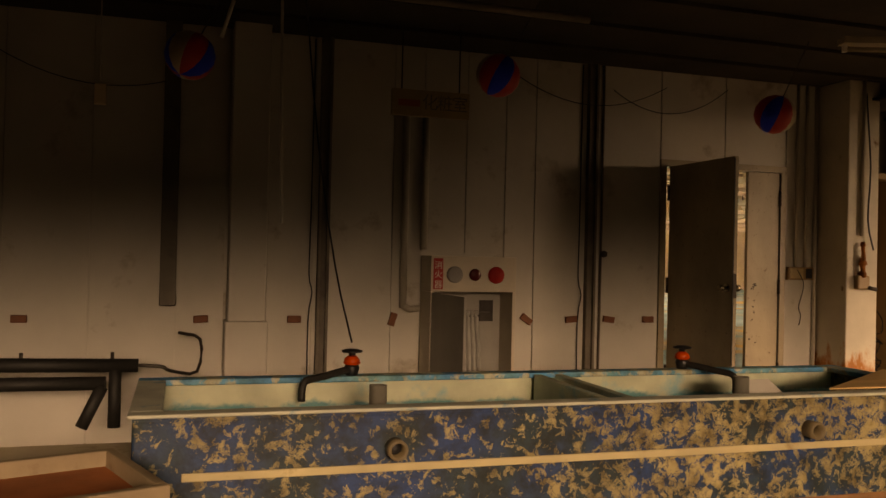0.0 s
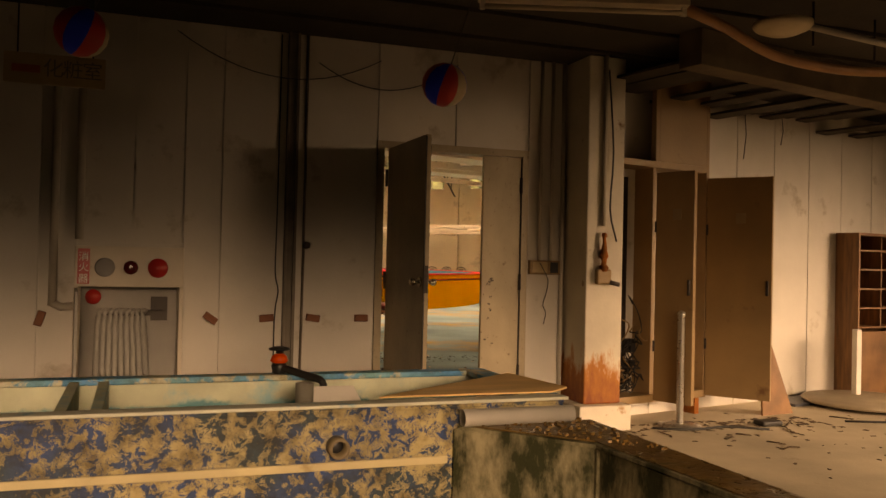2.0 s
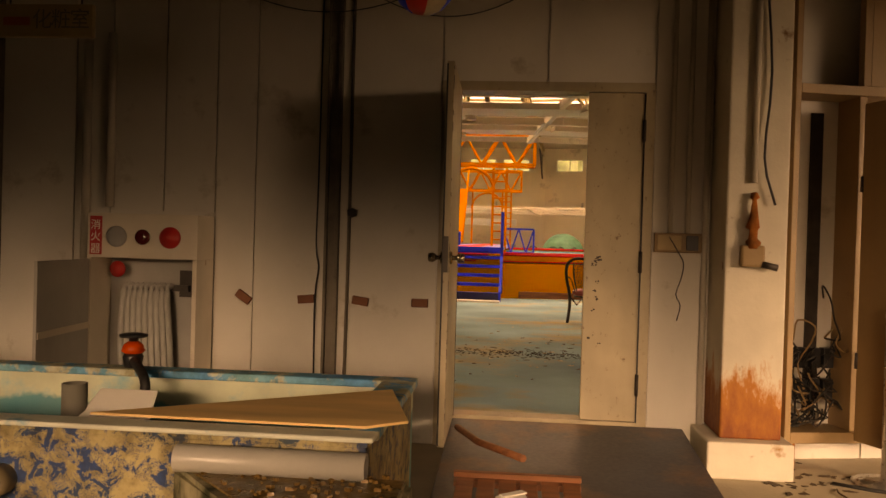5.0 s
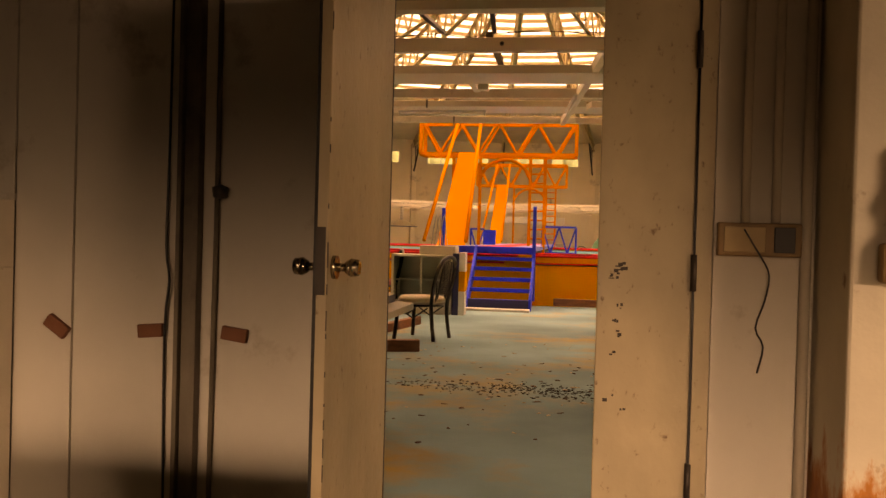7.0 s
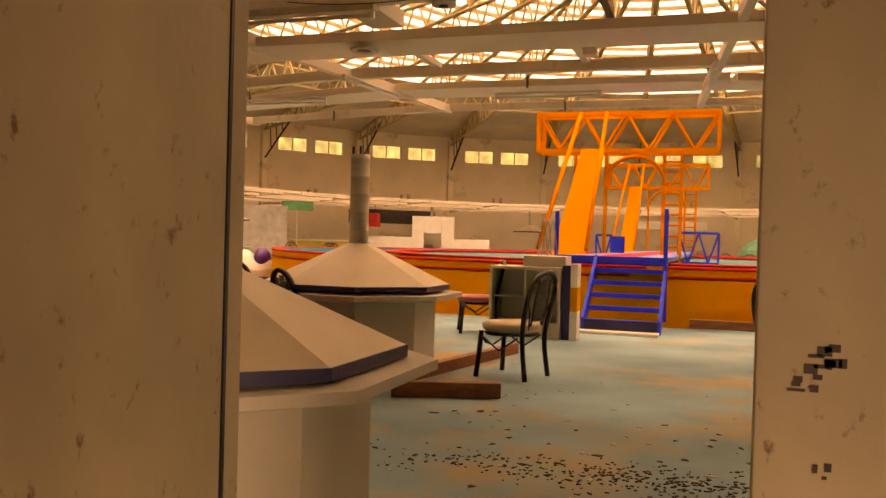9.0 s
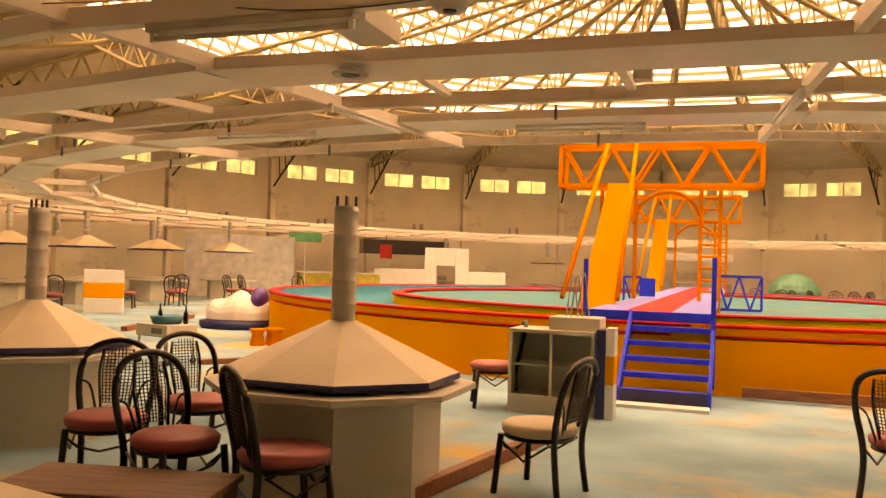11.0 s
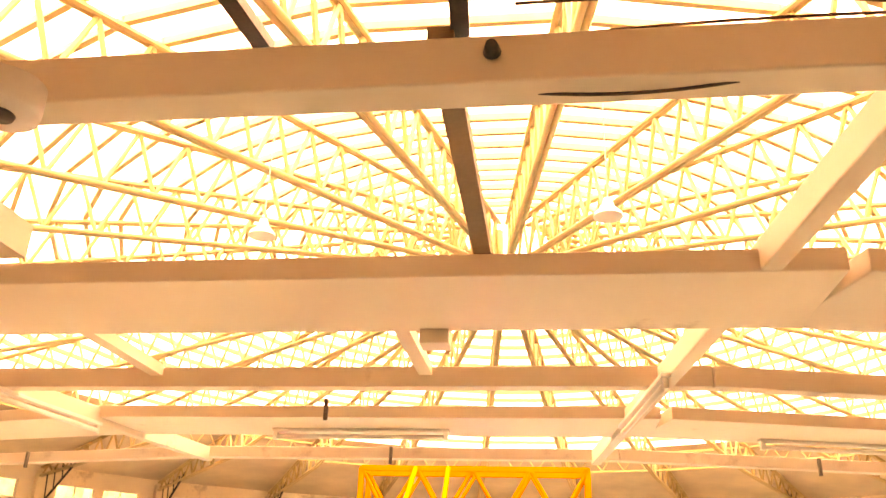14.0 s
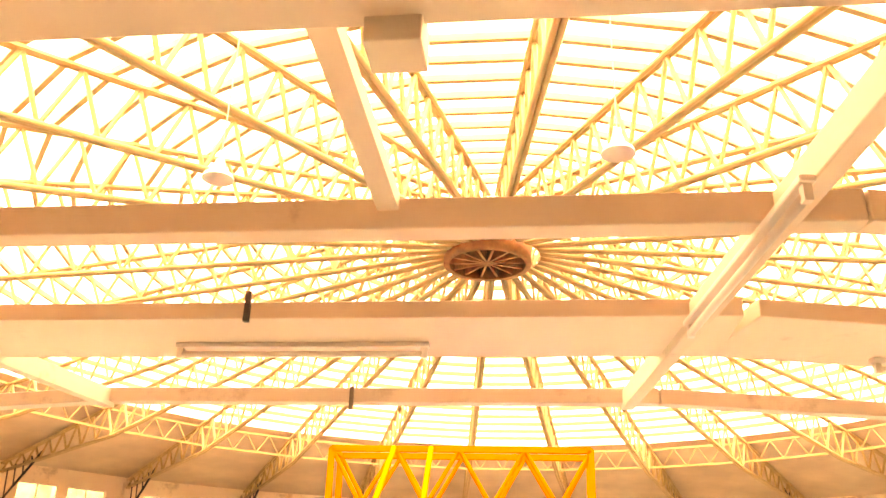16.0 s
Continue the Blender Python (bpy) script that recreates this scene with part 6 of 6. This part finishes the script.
# children's ride
rd = thing("ride_car", "white rounded ride car with purple back on a navy base", "ride car", put(-5.9, 23.8, 20))
bm = B()
lathe(bm, [(0, 0.0), (0.85, 0.0), (0.9, 0.06), (0.9, 0.16), (0, 0.2)], 28)
part("base", bm, navy, rd)
bm = B()
bmesh.ops.create_uvsphere(bm, u_segments=24, v_segments=14, radius=1.0)
for v in bm.verts:
    v.co = Vector((v.co.x * 0.78, v.co.y * 0.6, 0.2 + max(0, v.co.z) ** 0.8 * (0.56 + 0.08 * math.cos(7 * v.co.x))))
part("shell", bm, white_plain, rd)
bm = B()
bmesh.ops.create_uvsphere(bm, u_segments=20, v_segments=12, radius=1.0)
for v in bm.verts:
    v.co = Vector((0.42 + v.co.x * 0.2, v.co.y * 0.42, 0.62 + v.co.z * 0.3))
part("seat_back", bm, mat("purple_plastic", (0.10, 0.03, 0.22), 0.4), rd)
for x, y in ((-3.5, 20.6), (-3.25, 20.8), (-3.4, 20.95)):
    s = thing("small_stool", "small orange plastic stool", "stool", put(x, y, 20), "small stools")
    bm = B()
    lathe(bm, [(0, 0.3), (0.14, 0.3), (0.15, 0.28), (0.1, 0.2), (0.14, 0.02), (0.15, 0.0), (0, 0.0)], 16)
    part("body", bm, orange_paint, s)

# far furniture
def block_thing(name, label, category, parts, m):
    t = thing(name, label, category, m)
    for nm, b, mt in parts:
        bm = B()
        box(bm, *b, bevel=0.02)
        part(nm, bm, mt, t)
    return t


block_thing("striped_board", "white and orange striped upright board", "board", (("upper", (-0.5, -0.05, 0.8, 0.5, 0.05, 1.15), white_plain), ("middle", (-0.5, -0.05, 0.4, 0.5, 0.05, 0.8), orange_lifted), ("lower", (-0.5, -0.05, 0, 0.5, 0.05, 0.4), white_plain)), put(-11.1, 25.4, 35))
block_thing("white_stage", "white stepped stage front with a doorway", "stage", (("left_block", (-3.2, -0.3, 0, -0.9, 0.3, 1.3), white_plain), ("right_block", (1.1, -0.3, 0, 2.8, 0.3, 1.25), white_plain), ("left_pier", (-0.9, -0.35, 0, -0.35, 0.35, 2.3), white_plain), ("right_pier", (0.5, -0.35, 0, 1.1, 0.35, 2.3), white_plain), ("lintel", (-0.35, -0.35, 1.5, 0.5, 0.35, 2.3), white_plain)), put(-8.0, 44.0, 17))
block_thing("grey_partition", "pale grey tall partition", "partition", (("panel", (-2.2, -0.05, 0, 2.2, 0.05, 2.5), mat("pale_partition", (0.55, 0.52, 0.48), 0.6)),), put(-14.5, 37.2, 40))
block_thing("kitchen_hood", "long dark kitchen hood on the wall", "kitchen hood", (("hood", (-2.2, -0.6, 2.0, 2.2, 0.6, 2.7), dark_metal), ("stove", (-2.2, -0.4, 0, 2.2, 0.4, 0.95), inner_grey)), put(-11.4, 47.4, 35))
block_thing("yellow_counter", "long counter with yellow front", "counter", (("front", (-3.0, -0.4, 0, 3.0, 0.4, 1.0), mat("yellow_laminate", (0.62, 0.48, 0.10), 0.5)), ("top", (-3.1, -0.5, 1.0, 3.1, 0.5, 1.05), white_plain)), put(-11.5, 42.8, 35))
block_thing("exit_sign", "green emergency exit sign", "sign", (("box", (-0.7, -0.05, 2.35, 0.7, 0.05, 2.75), green_m), ("post", (-0.03, -0.03, 0, 0.03, 0.03, 2.35), white_plain)), put(-12.8, 39.5, 30))
block_thing("red_lantern", "red paper lantern hanging from a beam", "lantern", (("shade", (-0.22, -0.22, 1.75, 0.22, 0.22, 2.4), red_paint), ("cord", (-0.01, -0.01, 2.4, 0.01, 0.01, 2.84), dark_metal)), put(-10.9, 43.9, 0))
block_thing("white_awning", "white awning over a far stall", "awning", (("fascia", (-1.9, -0.3, 2.1, 1.9, 0.3, 2.5), white_plain), ("counter", (-1.9, 0, 0, 1.9, 0.5, 1.0), inner_grey)), put(2.6, 53.0, 0))
gd = thing("green_dome", "pale green domed playhouse", "playhouse", put(7.0, 46.0, 0))
bm = B()
bmesh.ops.create_uvsphere(bm, u_segments=24, v_segments=12, radius=1.1)
for v in bm.verts:
    v.co.z = 0.6 + max(0, v.co.z) * 0.95
part("dome", bm, mat("mint_plastic", (0.06, 0.26, 0.17), 0.5), gd)
bm = B()
lathe(bm, [(0, 0), (1.05, 0), (1.05, 0.6), (0, 0.6)], 24)
part("drum", bm, green_m, gd)
for k in range(14):
    a = radians(100 + k * 17)
    t = block_thing("wall_speaker", "small fittings on the hall wall", "fitting", (("fitting", (-0.35, 0, 3.45, -0.2, 0.2, 3.8), conduit), ("fitting", (0.1, 0, 3.45, 0.22, 0.2, 3.75), conduit)), bay(0) @ Matrix.Rotation(STEP * (k + 7), 4, "Z") @ Matrix.Translation((0, -R + 0.05, 0)))

# ---- hall: fittings on the low beams ----
hall_lamp = tube_lamp(Matrix.Translation((-0.2, 15.2, 2.915)), white_plain, 0.024)
copy_thing(tl, Matrix.Translation((2.2, 11.02, 2.775)))
for x, y, z, a in ((3.2, 15.2, 2.885, 0), (4.99, 14.1, 2.82, -84.5), (1.5, 14.1, 2.82, 84), (6.5, 15.6, 2.885, 13)):
    copy_thing(hall_lamp, Matrix.Translation((x, y, z + 0.03)) @ Matrix.Rotation(radians(a), 4, "Z"))
for p0, p1 in (((3.72, 9.9, 2.99), (3.86, 11.05, 2.99)), ((4.40, 9.9, 2.99), (4.32, 11.05, 2.99))):
    bm = B()
    d = Vector(p1) - Vector(p0)
    box(bm, -0.021, 0, 0, 0.021, d.length, 0.03, Matrix.Translation(p0) @ Matrix.Rotation(math.atan2(d.y, d.x) - math.pi / 2, 4, "Z"))
    tagged(part("dark_channel", bm, black_plastic), "dark steel channel lying across the beams", "steel channel", "dark channels")
bm = B()
box(bm, 4.25, 11.0, 2.95, 4.31, 12.2, 3.0)
tagged(part("brown_channel", bm, mat("brown_steel", (0.22, 0.14, 0.08), 0.6)), "painted channel lying across the beams", "steel channel")
bm = B()
box(bm, 3.98, 12.745, 2.80, 4.10, 12.86, 2.90, bevel=0.004)
tagged(part("junction_box", bm, beam_white), "small square box on the wide beam", "junction box")
sm = thing("smoke_detector", "round white housing under the beam", "detector", Matrix.Translation((3.36, 10.88, 2.74)))
bm = B()
lathe(bm, [(0, 0.0), (0.078, 0.0), (0.082, 0.015), (0.082, 0.075), (0, 0.075)], 28)
part("housing", bm, white_plain, sm)
bm = B()
lathe(bm, [(0, -0.008), (0.03, -0.008), (0.034, 0.001), (0, 0.001)], 20)
part("grille", bm, dark_metal, sm)
vt = thing("beam_vent", "dark oval vent under the wide beam", "vent", Matrix.Translation((2.18, 12.3, 2.806)))
bm = B()
lathe(bm, [(0.07, 0.0), (0.12, -0.004), (0.125, 0.012), (0.07, 0.012), (0.07, 0.0)], 24)
part("ring", bm, conduit, vt)
bm = B()
lathe(bm, [(0, 0.003), (0.075, 0.003), (0.075, 0.012), (0, 0.012)], 24)
part("grille", bm, dark_metal, vt)
bm = B()
lathe(bm, [(0, 0.0), (0.02, 0.0), (0.012, 0.03), (0, 0.03)], 12)
tagged(part("beam_hook", bm, dark_metal, m=Matrix.Translation((4.4, 10.94, 2.88)) @ Matrix.Rotation(radians(90), 4, "X")), "small dark hook on the beam", "hook")
pj = thing("air_duct", "pale round air duct ending in a box on the beams", "air duct")
bm = B()
cyl(bm, (2.17, 8.2, 3.055), (2.2, 11.75, 3.055), 0.11, seg=24)
part("pipe", bm, counter_white, pj)
bm = B()
lathe(bm, [(0.11, 0.0), (0.118, 0.01), (0.118, 0.05), (0.11, 0.06)], 24)
part("collar", bm, duct_m, pj, m=Matrix.Translation((2.19, 10.5, 3.055)) @ Matrix.Rotation(radians(90), 4, "X"))
bm = B()
v = [bm.verts.new((x, y, z)) for z in (2.95, 3.08) for x, y in ((2.32, 11.4), (2.6, 11.6), (2.6, 12.14), (2.32, 12.14))]
for f in ((0, 3, 2, 1), (4, 5, 6, 7), (0, 1, 5, 4), (1, 2, 6, 5), (2, 3, 7, 6), (3, 0, 4, 7)):
    bm.faces.new([v[q] for q in f])
part("end_box", bm, counter_white, pj)
conduit_brown = mat("faded_brown_cable", (0.12, 0.07, 0.04), 0.7, vary=0.3)
for p0, p1, sg_ in (((-1.0, 10.6, 3.05), (3.85, 11.05, 3.0), 0.12), ((3.85, 11.05, 3.0), (4.3, 11.08, 3.0), 0.03), ((1.55, 10.0, 3.25), (1.75, 10.98, 2.95), 0.16), ((4.2, 9.9, 3.02), (6.4, 10.2, 3.0), 0.05), ((4.45, 10.9, 2.97), (5.2, 10.93, 2.95), -0.015), ((4.3, 11.08, 3.0), (5.4, 11.0, 2.97), -0.02), ((4.35, 11.02, 2.85), (4.95, 11.0, 2.83), 0.03), ((3.0, 10.0, 3.1), (5.6, 10.1, 3.05), 0.02), ((2.2, 10.9, 2.84), (3.9, 11.0, 2.95), 0.08)):
    bm = B()
    tube(bm, curve_pts(p0, p1, sg_), 0.004, 6)
    tagged(part("loose_cable", bm, conduit_brown), "loose dark cable along the beams", "cable", "beam cables")
for x, y, z in ((0.0, 21.3, 7.2), (5.4, 20.9, 7.2)):
    pn = thing("pendant_lamp", "white bell-shaped pendant lamp under the roof", "pendant lamp", Matrix.Translation((x, y, z)), "pendant lamps")
    bm = B()
    lathe(bm, [(0.22, 0.0), (0.2, 0.06), (0.1, 0.16), (0.06, 0.3), (0, 0.32), ], 24)
    part("shade", bm, white_plain, pn)
    bm = B()
    cyl(bm, (0, 0, 0.3), (0, 0, roof_z(math.hypot(x - CX, y - CY)) - z), 0.012, seg=6)
    part("rod", bm, conduit, pn)
# hall floor litter
crumbs("paint_flakes", "pale paint flakes on the carpet", mat("pale_litter", (0.62, 0.55, 0.42), 0.8, vary=0.3, scale=8), 31, 90, lambda rs: (rs.uniform(3.3, 6.3), rs.uniform(8.2, 13.0)), (0.008, 0.03))
crumbs("dirt_crumbs", "dark band of dirt crumbs on the carpet", mat("dark_dirt", (0.035, 0.026, 0.018), 0.9, vary=0.5, scale=8), 32, 600, lambda rs: (rs.gauss(4.9, 0.75), rs.gauss(10.05, 0.15)), (0.003, 0.017))
crumbs("leaf_scraps", "brown scraps of litter on the carpet", mat("brown_scraps", (0.12, 0.06, 0.03), 0.9, vary=0.5, scale=8), 33, 70, lambda rs: (rs.uniform(3.2, 6.0), rs.uniform(8.0, 11.5)), (0.012, 0.035))
